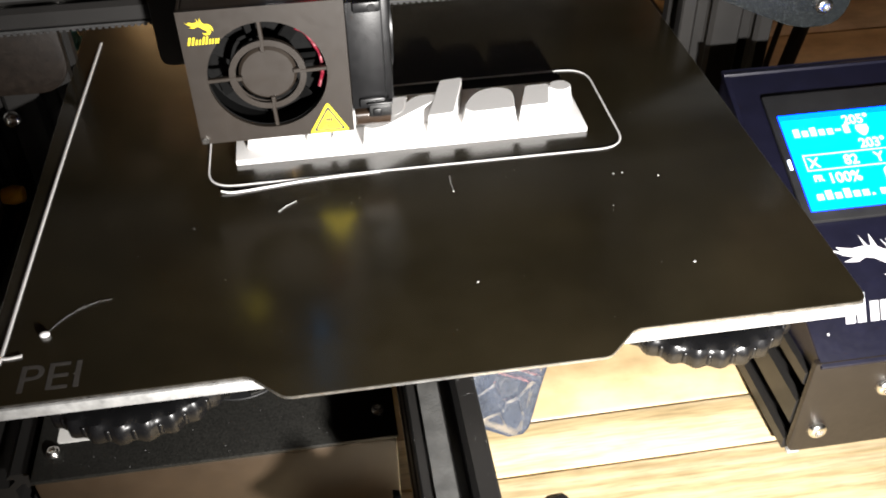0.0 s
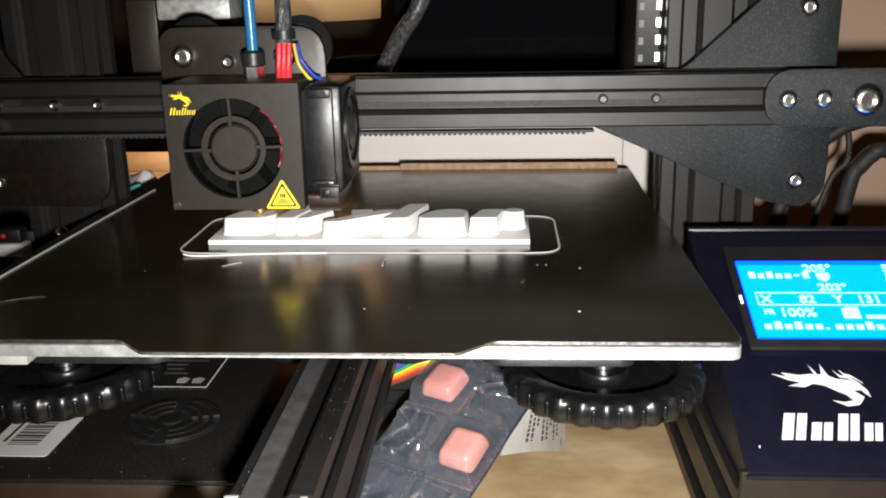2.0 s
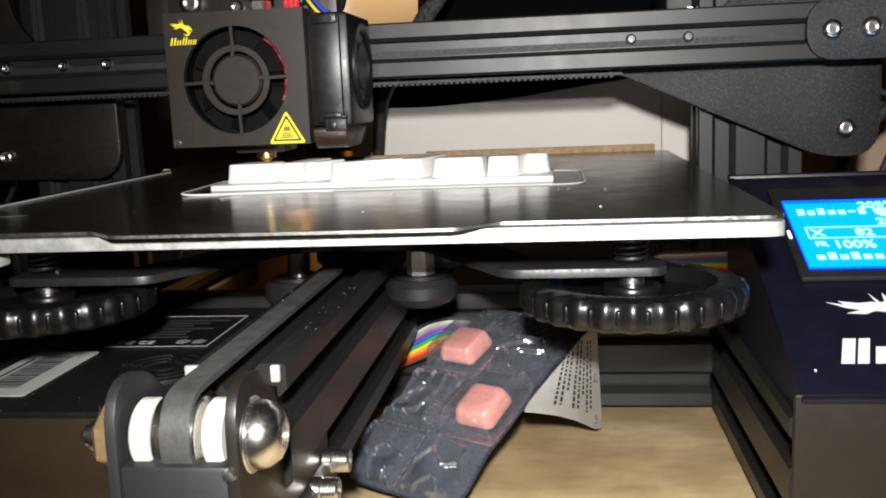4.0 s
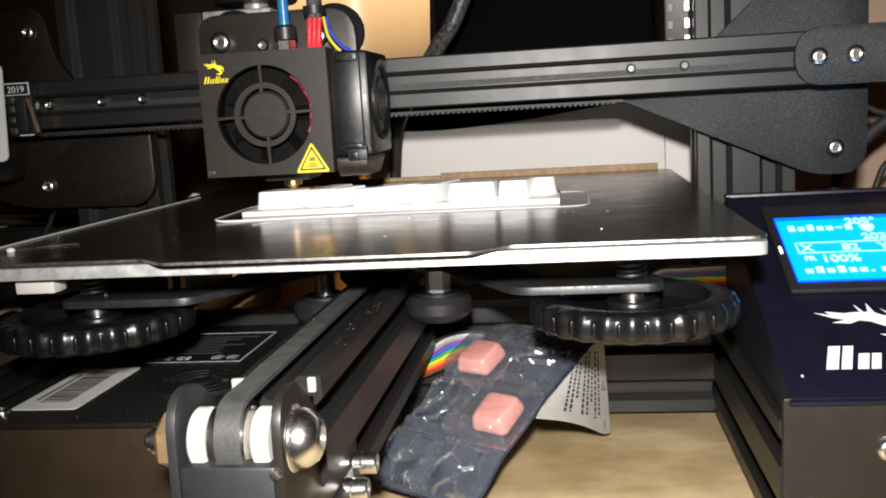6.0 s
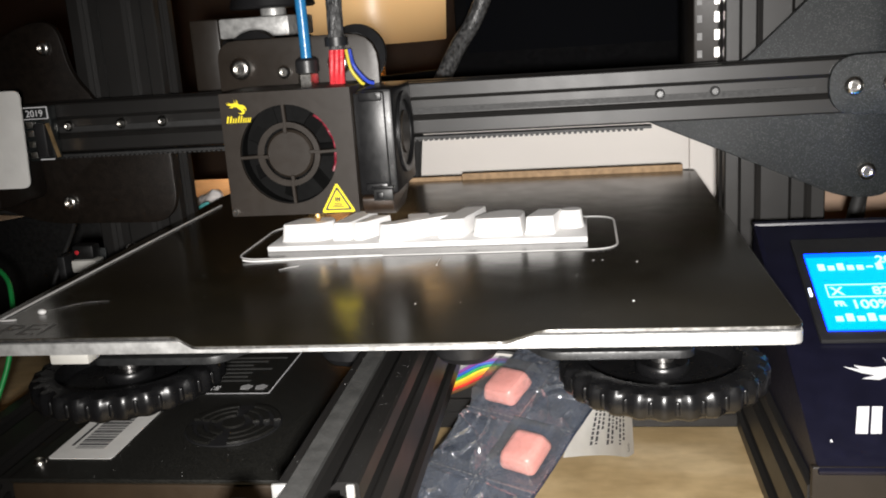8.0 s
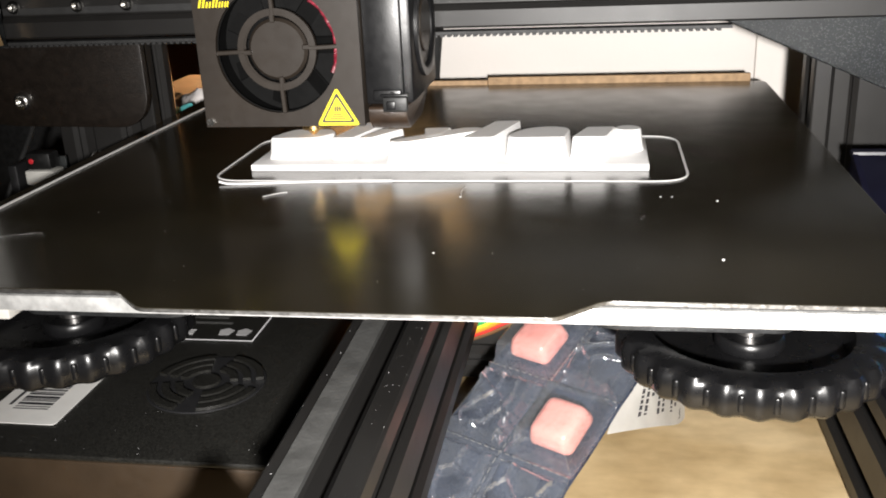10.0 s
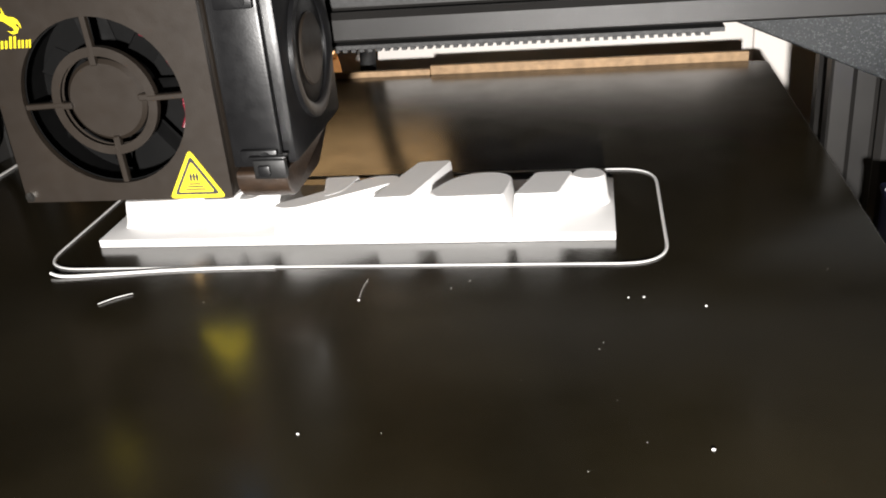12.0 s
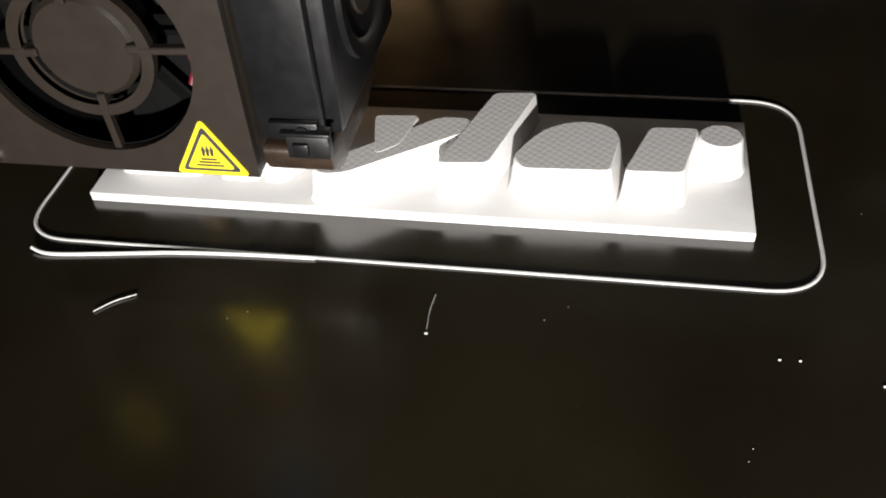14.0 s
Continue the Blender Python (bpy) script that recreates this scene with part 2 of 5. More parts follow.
# ---- building helpers ----
def finish(name, bm, material, smooth=35):
    bmesh.ops.recalc_face_normals(bm, faces=bm.faces)
    me = bpy.data.meshes.new(name)
    bm.to_mesh(me)
    bm.free()
    me.materials.append(material)
    if smooth:
        me.shade_smooth()
        me.set_sharp_from_angle(angle=radians(smooth))
    return me


def part(name, bm, material, parent, label="", smooth=35, m=None):
    ob = new(name, finish(name, bm, material, smooth))
    ob.parent = parent
    if m is not None:
        ob.matrix_basis = m
    if label:
        ob["label"] = label
    return ob


def again(ob, m, parent=None):
    """One more part on the same mesh."""
    o = new(ob.name.split(".")[0], ob.data)
    o.parent = parent or ob.parent
    o.matrix_basis = m
    return o


def thing(name, label, category, at=(0, 0, 0), group="", kind=""):
    ob = new(name)
    ob.location = at
    ob.empty_display_size = 0.01
    return tagged(ob, label, category, group, kind)


def box(x0, x1, y0, y1, z0, z1, bevel=0.0, seg=2, bm=None):
    own = bmesh.new()
    bmesh.ops.create_cube(own, size=1.0)
    for v in own.verts:
        v.co = Vector((x0 + (v.co.x + 0.5) * (x1 - x0), y0 + (v.co.y + 0.5) * (y1 - y0), z0 + (v.co.z + 0.5) * (z1 - z0)))
    if bevel:
        bmesh.ops.bevel(own, geom=own.edges[:], offset=bevel, segments=seg, profile=0.5, affect="EDGES")
    return merge(bm, own)


def merge(bm, own, m=None):
    if m is not None:
        bmesh.ops.transform(own, matrix=m, verts=own.verts)
    if bm is None:
        return own
    me = bpy.data.meshes.new("tmp")
    own.to_mesh(me)
    own.free()
    bm.from_mesh(me)
    bpy.data.meshes.remove(me)
    return bm


AXIS = {"z": Matrix.Identity(4), "x": Matrix.Rotation(radians(90), 4, "Y"), "y": Matrix.Rotation(radians(-90), 4, "X")}


def lathe(profile, segs=28, axis="z", at=(0, 0, 0), bm=None):
    """Turn a profile of (radius, height) about an axis through at."""
    own = bmesh.new()
    rings = []
    for r, h in profile:
        if r < 1e-6:
            rings.append([own.verts.new((0, 0, h))])
        else:
            rings.append([own.verts.new((r * math.cos(2 * math.pi * i / segs), r * math.sin(2 * math.pi * i / segs), h)) for i in range(segs)])
    for a, b in zip(rings, rings[1:]):
        for i in range(segs):
            j = (i + 1) % segs
            if len(a) == 1 and len(b) == 1:
                continue
            if len(a) == 1:
                own.faces.new((a[0], b[i], b[j]))
            elif len(b) == 1:
                own.faces.new((a[i], a[j], b[0]))
            else:
                own.faces.new((a[i], a[j], b[j], b[i]))
    return merge(bm, own, Matrix.Translation(at) @ AXIS[axis])


def cyl(r, h0, h1, axis="z", at=(0, 0, 0), segs=28, edge=0.0, bm=None):
    e = edge
    prof = [(0, h0), (r - e, h0), (r, h0 + e), (r, h1 - e), (r - e, h1), (0, h1)] if e else [(0, h0), (r, h0), (r, h1), (0, h1)]
    return lathe(prof, segs, axis, at, bm)


def slab(points, depth, m=None, bevel=0.0, bm=None, seg=2):
    """A flat outline in x, y, raised by depth along z."""
    own = bmesh.new()
    face = own.faces.new([own.verts.new((x, y, 0)) for x, y in points])
    made = bmesh.ops.extrude_face_region(own, geom=[face])
    bmesh.ops.translate(own, verts=[v for v in made["geom"] if isinstance(v, bmesh.types.BMVert)], vec=(0, 0, depth))
    if bevel:
        rim = [e for e in own.edges if abs(e.verts[0].co.z - depth) < 1e-9 and abs(e.verts[1].co.z - depth) < 1e-9]
        bmesh.ops.bevel(own, geom=rim, offset=bevel, segments=seg, profile=0.5, affect="EDGES")
    bmesh.ops.recalc_face_normals(own, faces=own.faces)
    bmesh.ops.triangulate(own, faces=[f for f in own.faces if len(f.verts) > 4], ngon_method="EAR_CLIP")
    return merge(bm, own, m)


def rounded(points, radius, steps=5):
    """The outline with its corners rounded; radius may be a list, one for each corner."""
    out = []
    n = len(points)
    for i, p in enumerate(points):
        r = radius[i] if isinstance(radius, (list, tuple)) else radius
        p = Vector(p)
        a, b = Vector(points[i - 1]), Vector(points[(i + 1) % n])
        if r <= 0:
            out.append(tuple(p))
            continue
        da, db = (a - p), (b - p)
        ta, tb = min(r, da.length * 0.49), min(r, db.length * 0.49)
        s, e = p + da.normalized() * ta, p + db.normalized() * tb
        for k in range(steps + 1):
            t = k / steps
            out.append(tuple(s * (1 - t) ** 2 + p * 2 * t * (1 - t) + e * t * t))
    return out


FRONT = Matrix.Rotation(radians(90), 4, "X")  # outline x, y -> x, z; raised towards -y


def front_slab(points, y, depth, bevel=0.0, bm=None):
    """A plate seen from the front: outline in x, z, its back at y, its face depth nearer."""
    return slab(points, depth, Matrix.Translation((0, y, 0)) @ FRONT, bevel, bm)


def tube(points, r, segs=10, bm=None, closed=False, flat=1.0):
    """A round cord along smooth points."""
    pts = [Vector(p) for p in points]
    line = []
    n = len(pts)
    last = n if closed else n - 1
    for i in range(last):
        if closed:
            p0, p1, p2, p3 = pts[i - 1], pts[i], pts[(i + 1) % n], pts[(i + 2) % n]
        else:
            p0, p1, p2, p3 = pts[max(i - 1, 0)], pts[i], pts[i + 1], pts[min(i + 2, n - 1)]
        for k in range(6):
            t = k / 6
            line.append(0.5 * (2 * p1 + (p2 - p0) * t + (2 * p0 - 5 * p1 + 4 * p2 - p3) * t * t + (3 * p1 - p0 - 3 * p2 + p3) * t ** 3))
    if not closed:
        line.append(pts[-1])
    own = bmesh.new()
    rings = []
    up = Vector((0, 0, 1))
    m = len(line)
    for i, p in enumerate(line):
        d = (line[(i + 1) % m] - line[i - 1]) if closed else (line[min(i + 1, m - 1)] - line[max(i - 1, 0)])
        d.normalize()
        side = d.cross(up)
        side = side.normalized() if side.length > 0.05 else Vector((1, 0, 0))
        top = side.cross(d).normalized()
        rings.append([own.verts.new(p + side * r * math.cos(2 * math.pi * k / segs) + top * r * flat * math.sin(2 * math.pi * k / segs)) for k in range(segs)])
    pairs = list(zip(rings, rings[1:])) + ([(rings[-1], rings[0])] if closed else [])
    for a, b in pairs:
        for k in range(segs):
            own.faces.new((a[k], a[(k + 1) % segs], b[(k + 1) % segs], b[k]))
    if not closed:
        own.faces.new(rings[0][::-1])
        own.faces.new(rings[-1])
    return merge(bm, own)


def slotted(w, h):
    """The outline of a slotted aluminium section, w by h, centred."""
    notch = [(-4.6, 0), (-3.1, -1.5), (-3.1, -2.0), (-5.3, -2.0), (-5.3, -3.2), (-2.8, -5.7), (2.8, -5.7), (5.3, -3.2), (5.3, -2.0), (3.1, -2.0), (3.1, -1.5), (4.6, 0)]
    notch = [(x / 1000, y / 1000) for x, y in notch]
    out = []
    for k in range(4):
        along, across = (w, h) if k % 2 == 0 else (h, w)
        cells = max(1, round(along / 0.02))
        ca, sa = round(math.cos(-k * math.pi / 2)), round(math.sin(-k * math.pi / 2))
        side = [(-along / 2 + 0.0006, across / 2)]
        for c in range(cells):
            mid = -along / 2 + along * (c + 0.5) / cells
            side += [(mid + x, across / 2 + y) for x, y in notch]
        side.append((along / 2 - 0.0006, across / 2))
        out += [(x * ca - y * sa, x * sa + y * ca) for x, y in side]
    return out[::-1]


def extrusion(x0, x1, y0, y1, z0, z1, axis):
    """A slotted bar that fills the given box and runs along axis."""
    if axis == "x":
        w, h, length = y1 - y0, z1 - z0, x1 - x0
        m = Matrix(((0, 0, 1, x0), (1, 0, 0, (y0 + y1) / 2), (0, 1, 0, (z0 + z1) / 2), (0, 0, 0, 1)))
    elif axis == "y":
        w, h, length = x1 - x0, z1 - z0, y1 - y0
        m = Matrix(((1, 0, 0, (x0 + x1) / 2), (0, 0, 1, y0), (0, 1, 0, (z0 + z1) / 2), (0, 0, 0, 1)))
    else:
        w, h, length = x1 - x0, y1 - y0, z1 - z0
        m = Matrix(((1, 0, 0, (x0 + x1) / 2), (0, 1, 0, (y0 + y1) / 2), (0, 0, 1, z0), (0, 0, 0, 1)))
    return slab(slotted(w, h), length, m)


def bolt_mesh(r, h, name="bolt"):
    """A button-head screw that looks along +z, with a six-sided socket."""
    own = lathe([(0, 0), (r, 0), (r, h * 0.25), (r * 0.86, h * 0.72), (r * 0.6, h), (r * 0.45, h), (r * 0.42, h * 0.45), (0, h * 0.45)], 24)
    return finish(name, own, STEEL, 40)


BOLT_BIG = bolt_mesh(0.0046, 0.0028)
BOLT = bolt_mesh(0.0036, 0.0024)
BOLT_SMALL = bolt_mesh(0.0023, 0.0018)
BOLT_DULL = bolt_mesh(0.0019, 0.0018)
BOLT_DULL.materials[0] = ARM_GREY
FACING = Matrix.Rotation(radians(90), 4, "X")


def bolt(mesh, x, y, z, parent, turn=FACING, name="bolt"):
    o = new(name, mesh)
    o.parent = parent
    o.matrix_basis = Matrix.Translation((x, y, z)) @ turn
    return o


def lettering(text, size, material, parent, m, name="lettering", depth=0.0001, bold=0.0):
    """Words as a mesh of their own, in the built-in font."""
    cu = bpy.data.curves.new(name, "FONT")
    cu.body, cu.size, cu.extrude, cu.offset = text, size, depth, bold
    tmp = new("tmp_text", cu)
    bpy.context.view_layer.update()
    me = bpy.data.meshes.new_from_object(tmp.evaluated_get(bpy.context.evaluated_depsgraph_get()))
    bpy.data.objects.remove(tmp)
    bpy.data.curves.remove(cu)
    me.materials.clear()
    me.materials.append(material)
    o = new(name, me)
    o.parent = parent
    o.matrix_basis = m
    return o


# ---- the room ----
def wall(name, x0, x1, y0, y1, z0, z1, material, label):
    o = new(name, finish(name, box(x0, x1, y0, y1, z0, z1), material, 0))
    return tagged(o, label, "wall", kind="structure")


wall("floor", -1.6, 1.8, -1.6, 1.4, -0.80, -0.75, DARK_ROOM, "warm brown floor of the room")
wall("ceiling", -1.6, 1.8, -1.6, 1.4, 1.65, 1.70, DARK_ROOM, "warm brown ceiling of the room")
wall("wall_north", -1.6, 1.8, 1.30, 1.40, -0.75, 1.65, TAN_WALL, "tan painted wall behind the bench")
wall("wall_south", -1.6, 1.8, -1.6, -1.5, -0.75, 1.65, DARK_ROOM, "warm brown wall behind the camera")
wall("wall_west", -1.6, -1.5, -1.5, 1.30, -0.75, 1.65, DARK_ROOM, "warm brown side wall")
wall("wall_east", 1.7, 1.8, -1.5, 1.30, -0.75, 1.65, TAN_WALL, "tan painted side wall")

wall("wall_partition", 0.199, 0.84, 0.400, 0.420, -0.0012, 0.75, PALE_TAN, "tan painted partition behind the cables")

# ---- the bench ----
bench = thing("workbench", "pale pine and golden varnished workbench of long planks", "table", (0, 0, -0.75))
for y0, y1 in ((-0.494, -0.3545), (-0.3535, -0.2145), (-0.2135, -0.0980), (-0.0970, 0.0408), (0.0416, 0.0640)):
    part("plank", box(-0.75, 0.85, y0, y1, 0.714, 0.7476, 0.0012), PINE, bench, "pale pine plank")
nose = rounded([(0.0646, 0.714), (0.196, 0.714), (0.196, 0.7498), (0.0790, 0.7498), (0.0646, 0.7470)], [0.0005, 0.0005, 0.0012, 0.0060, 0.0020])
part("plank", slab(nose, 1.6, Matrix(((0, 0, 1, -0.75), (1, 0, 0, 0), (0, 1, 0, 0), (0, 0, 0, 1))), 0.0002), WOOD, bench, "golden varnished plank with a rounded front edge")
for k in range(3):
    y0 = 0.1965 + 0.14 * k
    part("plank", box(-0.75, 0.85, y0 + 0.0006, y0 + 0.1394, 0.714, 0.7488, 0.0016), WOOD, bench)
for x in (-0.7, 0.74):
    for y in (-0.46, 0.52):
        part("leg", box(x, x + 0.06, y, y + 0.06, 0.0, 0.714, 0.003), PINE, bench)
part("apron", box(-0.64, 0.74, -0.45, -0.425, 0.62, 0.713, 0.002), WOOD, bench)
part("apron", box(-0.64, 0.74, 0.545, 0.57, 0.62, 0.713, 0.002), WOOD, bench)

# ---- the printer's frame ----
frame_ob = thing("printer_frame", "black aluminium frame of a desktop 3D printer on the bench", "printer frame")
part("side_rail", extrusion(0.125, 0.165, 0.0335, 0.41, 0.003, 0.043, "y"), BLACK_ALU, frame_ob)
part("side_rail", extrusion(-0.165, -0.125, 0.0335, 0.41, 0.003, 0.043, "y"), BLACK_ALU, frame_ob)
for x in (-0.145, 0.145):
    for y in (0.06, 0.38):
        part("rubber_foot", lathe([(0, 0), (0.012, 0), (0.014, 0.0032), (0, 0.0032)], 20, "z", (x, y, 0)), RUBBER, frame_ob)
part("crossbeam", extrusion(-0.125, 0.125, 0.158, 0.178, 0.003, 0.043, "x"), BLACK_ALU, frame_ob)
# added strip that hides the lit bench and keeps the gap dark
part("beam_dark_strip", box(-0.118, 0.118, 0.160, 0.177, 0.0434, 0.0502, 0.0008), RUBBER, frame_ob, "black strip added on the crossbeam to darken the gap above")
part("upright", extrusion(0.121, 0.161, 0.170, 0.190, 0.043, 0.46, "z"), BLACK_ALU, frame_ob)
part("upright", extrusion(-0.157, -0.117, 0.170, 0.190, 0.043, 0.46, "z"), BLACK_ALU, frame_ob)
y_rail = part("bed_rail", extrusion(-0.010, 0.010, -0.032, 0.36, 0.0375, 0.0775, "y"), BLACK_ALU, frame_ob)

# belt tensioner at the rail's front end
tens = part("belt_tensioner", box(-0.0142, 0.0062, -0.0585, -0.0325, 0.0310, 0.0662, 0.0010), CHARCOAL, frame_ob, "black steel belt tensioner bracket")
AY, AZ = -0.0505, 0.0697
for s in (-1, 1):
    ear = rounded([(-0.0583, 0.0312), (0.004, 0.0312), (0.004, 0.055), (-0.030, 0.0660), (-0.0415, 0.0808), (-0.0583, 0.0808), (-0.0583, 0.058)], [0.001, 0.008, 0.008, 0.004, 0.0095, 0.0095, 0.004])
    m = Matrix(((0, 0, 1, 0.0063 if s > 0 else -0.0163), (1, 0, 0, 0), (0, 1, 0, 0), (0, 0, 0, 1)))
    part("cheek_plate", slab(ear, 0.0020, m, 0.0003), COVER if s > 0 else CHARCOAL, tens)
    part("guide_wheel", lathe([(0.0016, 0), (0.0060, 0), (0.0066, 0.0006), (0.0066, 0.0032), (0.0060, 0.0038), (0.0016, 0.0038)], 36, "x", (-0.0128 if s < 0 else 0.0010, AY, AZ)), WHITE_NYLON, tens, "white nylon washer")
    part("flange", lathe([(0.0012, 0), (0.0060, 0), (0.0068, 0.0006), (0.0068, 0.0012), (0.0040, 0.0022), (0.0012, 0.0022)] if s > 0 else [(0.0012, 0), (0.0040, 0), (0.0068, 0.0010), (0.0068, 0.0016), (0.0060, 0.0022), (0.0012, 0.0022)], 32, "x", (-0.0092 if s < 0 else -0.0013, AY, AZ)), STEEL, tens, "polished steel pulley flange")
part("axle_washer", cyl(0.0072, 0.0, 0.0007, "x", (0.0084, AY, AZ - 0.0003), 30, 0.0002), STEEL, tens)
part("axle_bolt", lathe([(0, 0), (0.0064, 0), (0.0065, 0.0012), (0.0060, 0.0030), (0.0046, 0.0048), (0.0030, 0.0056), (0.0024, 0.0056), (0.0023, 0.0034), (0, 0.0034)], 36, "x", (0.0092, AY, AZ - 0.0003)), STEEL, tens, "large round steel bolt head")
part("lock_nut", lathe([(0, 0.0034), (0.0046, 0.0034), (0.0062, 0.0046), (0.0062, 0.0078), (0, 0.0078)], 6, "x", (-0.0242, AY, AZ - 0.0005)), COPPERY, tens, "brassy lock nut")
part("axle_end", lathe([(0, 0), (0.0016, 0), (0.0022, 0.0006), (0.0022, 0.0014), (0.0030, 0.0018), (0.0030, 0.0034), (0, 0.0034)], 20, "x", (-0.0242, AY, AZ - 0.0005)), STEEL, tens, "threaded steel axle end")
for y, z in ((-0.0015, 0.0444), (-0.0135, 0.0422)):
    part("side_spacer", cyl(0.0030, 0.0, 0.0026, "x", (0.0084, y, z), 18, 0.0003), STEEL, tens)
    part("side_bolt", lathe([(0, 0), (0.0028, 0), (0.0028, 0.0034), (0.0025, 0.0038), (0.0015, 0.0038), (0.0015, 0.0020), (0, 0.0020)], 20, "x", (0.0111, y, z)), STEEL, tens, "socket-head steel bolt")
part("front_rivet", lathe([(0, 0), (0.0010, 0.0002), (0.0014, 0.0010), (0.0014, 0.0013), (0, 0.0013)], 16, "y", (0.0066, -0.0597, 0.0647)), DULL_STEEL, tens)
for x, w in ((-0.0108, 0.0046), (0.0072, 0.0020)):
    part("corner_tab", box(x, x + w, -0.0338, -0.0325, 0.0740, 0.0776, 0.0004), ALU, tens, "bare metal end of the rail")

# toothed bed belt lying on the rail's slot and round the idler
own = bmesh.new()
line = [(0.30, 0.0786), (0.10, 0.0786), (-0.0485, 0.0786)] + [(AY + 0.0072 * math.cos(radians(q)), AZ + 0.0086 * math.sin(radians(q))) for q in range(96, 265, 12)] + [(-0.036, 0.0612)]
prev = None
for i, (y, z) in enumerate(line):
    nxt, bef = line[min(i + 1, len(line) - 1)], line[max(i - 1, 0)]
    d = Vector((nxt[0] - bef[0], nxt[1] - bef[1])).normalized()
    n = Vector((-d.y, d.x)) * 0.0012
    row = [own.verts.new((x, yy, zz)) for x, yy, zz in ((-0.0064, y, z), (-0.0008, y, z), (-0.0008, y + n.x, z + n.y), (-0.0064, y + n.x, z + n.y))]
    if prev:
        for k in range(4):
            own.faces.new((prev[k], prev[(k + 1) % 4], row[(k + 1) % 4], row[k]))
    prev = row
part("bed_belt", own, BELT, tens, "grey-black rubber toothed belt")

# ---- electronics box under the bed ----
BOX_BROWN = principled("brown_black_box_paint", (0.037, 0.0245, 0.0145), 0.44, 0.0, 0.18, 70, 0.05, 2500, rough_vary=0.04, spec=0.4)
ebox = thing("electronics_box", "black sheet-metal electronics box with vent and stickers", "electronics box", (-0.0675, 0.09, 0.0))
EB = Matrix.Translation((0.0675, -0.09, 0.0))
part("body", box(-0.122, -0.0125, 0.0275, 0.1560, 0.0, 0.0445, 0.0012), BOX_BROWN, ebox, "dark brown painted steel body", m=EB)
part("lid", box(-0.1225, -0.0120, 0.0270, 0.1565, 0.0447, 0.0465, 0.0007), LID_BLACK, ebox, "black painted steel lid", m=EB)
for x, y in ((-0.1170, 0.037), (-0.0175, 0.0375), (-0.1170, 0.147), (-0.0175, 0.147)):
    o = bolt(BOLT_SMALL, x, y, 0.0466, ebox, Matrix.Identity(4), "screw")
    o.matrix_basis = EB @ o.matrix_basis
# round vent: ring segments and a hub
vent = part("vent_grille", cyl(0.0170, 0.0466, 0.0471, "z", (-0.0605, 0.0660, 0), 40, 0.0002), PLASTIC, ebox, "round vent grille", m=EB)
for r in (0.0152, 0.0115, 0.0078):
    own = bmesh.new()
    for q in range(4):
        a0, a1 = q * 90 + 12, q * 90 + 78
        pts = [((r + 0.0011) * math.cos(radians(a0 + (a1 - a0) * i / 8)), (r + 0.0011) * math.sin(radians(a0 + (a1 - a0) * i / 8))) for i in range(9)]
        pts += [((r - 0.0011) * math.cos(radians(a1 - (a1 - a0) * i / 8)), (r - 0.0011) * math.sin(radians(a1 - (a1 - a0) * i / 8))) for i in range(9)]
        slab(pts, 0.0009, Matrix.Translation((-0.0605, 0.0660, 0.04715)), 0.0, own)
    part("vent_ring", own, LID_BLACK, vent)
part("vent_hub", cyl(0.0042, 0.04715, 0.0482, "z", (-0.0605, 0.0660, 0), 24, 0.0004), LID_BLACK, vent)
# barcode sticker
st = part("barcode_sticker", slab(rounded([(-0.1165, 0.0405), (-0.0935, 0.0405), (-0.0935, 0.0890), (-0.1165, 0.0890)], 0.0015), 0.0002, Matrix.Translation((0, 0, 0.0466))), PAPER, ebox, "white barcode sticker", m=EB)
own = bmesh.new()
y = 0.0480
rng = random.Random(4)
while y < 0.083:
    w = rng.choice((0.0004, 0.0004, 0.0008, 0.0012))
    box(-0.1105, -0.1000, y, y + w, 0.04683, 0.04690, bm=own)
    y += w + rng.choice((0.0004, 0.0008, 0.0008))
tagged(part("barcode", own, INK, st, smooth=0), kind="stuff")
part("code_line", box(-0.1130, -0.1120, 0.050, 0.080, 0.04683, 0.04690), INK, st, smooth=0)
# rating plate outline with rows of unreadable print
rp = part("rating_plate", slab(rounded([(-0.0950, 0.0945), (-0.0570, 0.0945), (-0.0570, 0.1400), (-0.0950, 0.1400)], 0.001), 0.0002, Matrix.Translation((0, 0, 0.0466))), LID_BLACK, ebox, "black rating plate with a thin white border", m=EB)
own = bmesh.new()
for x0, x1, y0, y1 in ((-0.0950, -0.0570, 0.0945, 0.0950), (-0.0950, -0.0570, 0.1395, 0.1400), (-0.0950, -0.0945, 0.095, 0.1395), (-0.0575, -0.0570, 0.095, 0.1395)):
    box(x0, x1, y0, y1, 0.04683, 0.04690, bm=own)
part("border", own, LOGO_WHITE, rp, smooth=0)
own = bmesh.new()
for i in range(7):
    y = 0.1070 + i * 0.0042
    box(-0.0925, -0.0925 + rng.uniform(0.018, 0.031), y, y + 0.0013, 0.04683, 0.04690, bm=own)
part("print_row_block", own, FAINT_INK, rp, smooth=0)
lettering("FC CE", 0.0050, GREY_LIGHT, rp, Matrix.Translation((-0.0920, 0.0985, 0.0469)), "marks")
own = bmesh.new()
for x in (-0.0700, -0.0640):
    slab([(x, 0.0985), (x + 0.0034, 0.0985), (x + 0.0042, 0.1020), (x + 0.0017, 0.1035), (x - 0.0006, 0.1020)], 0.0001, Matrix.Translation((0, 0, 0.0469)), bm=own)
part("pictogram", own, GREY_LIGHT, rp, smooth=0)

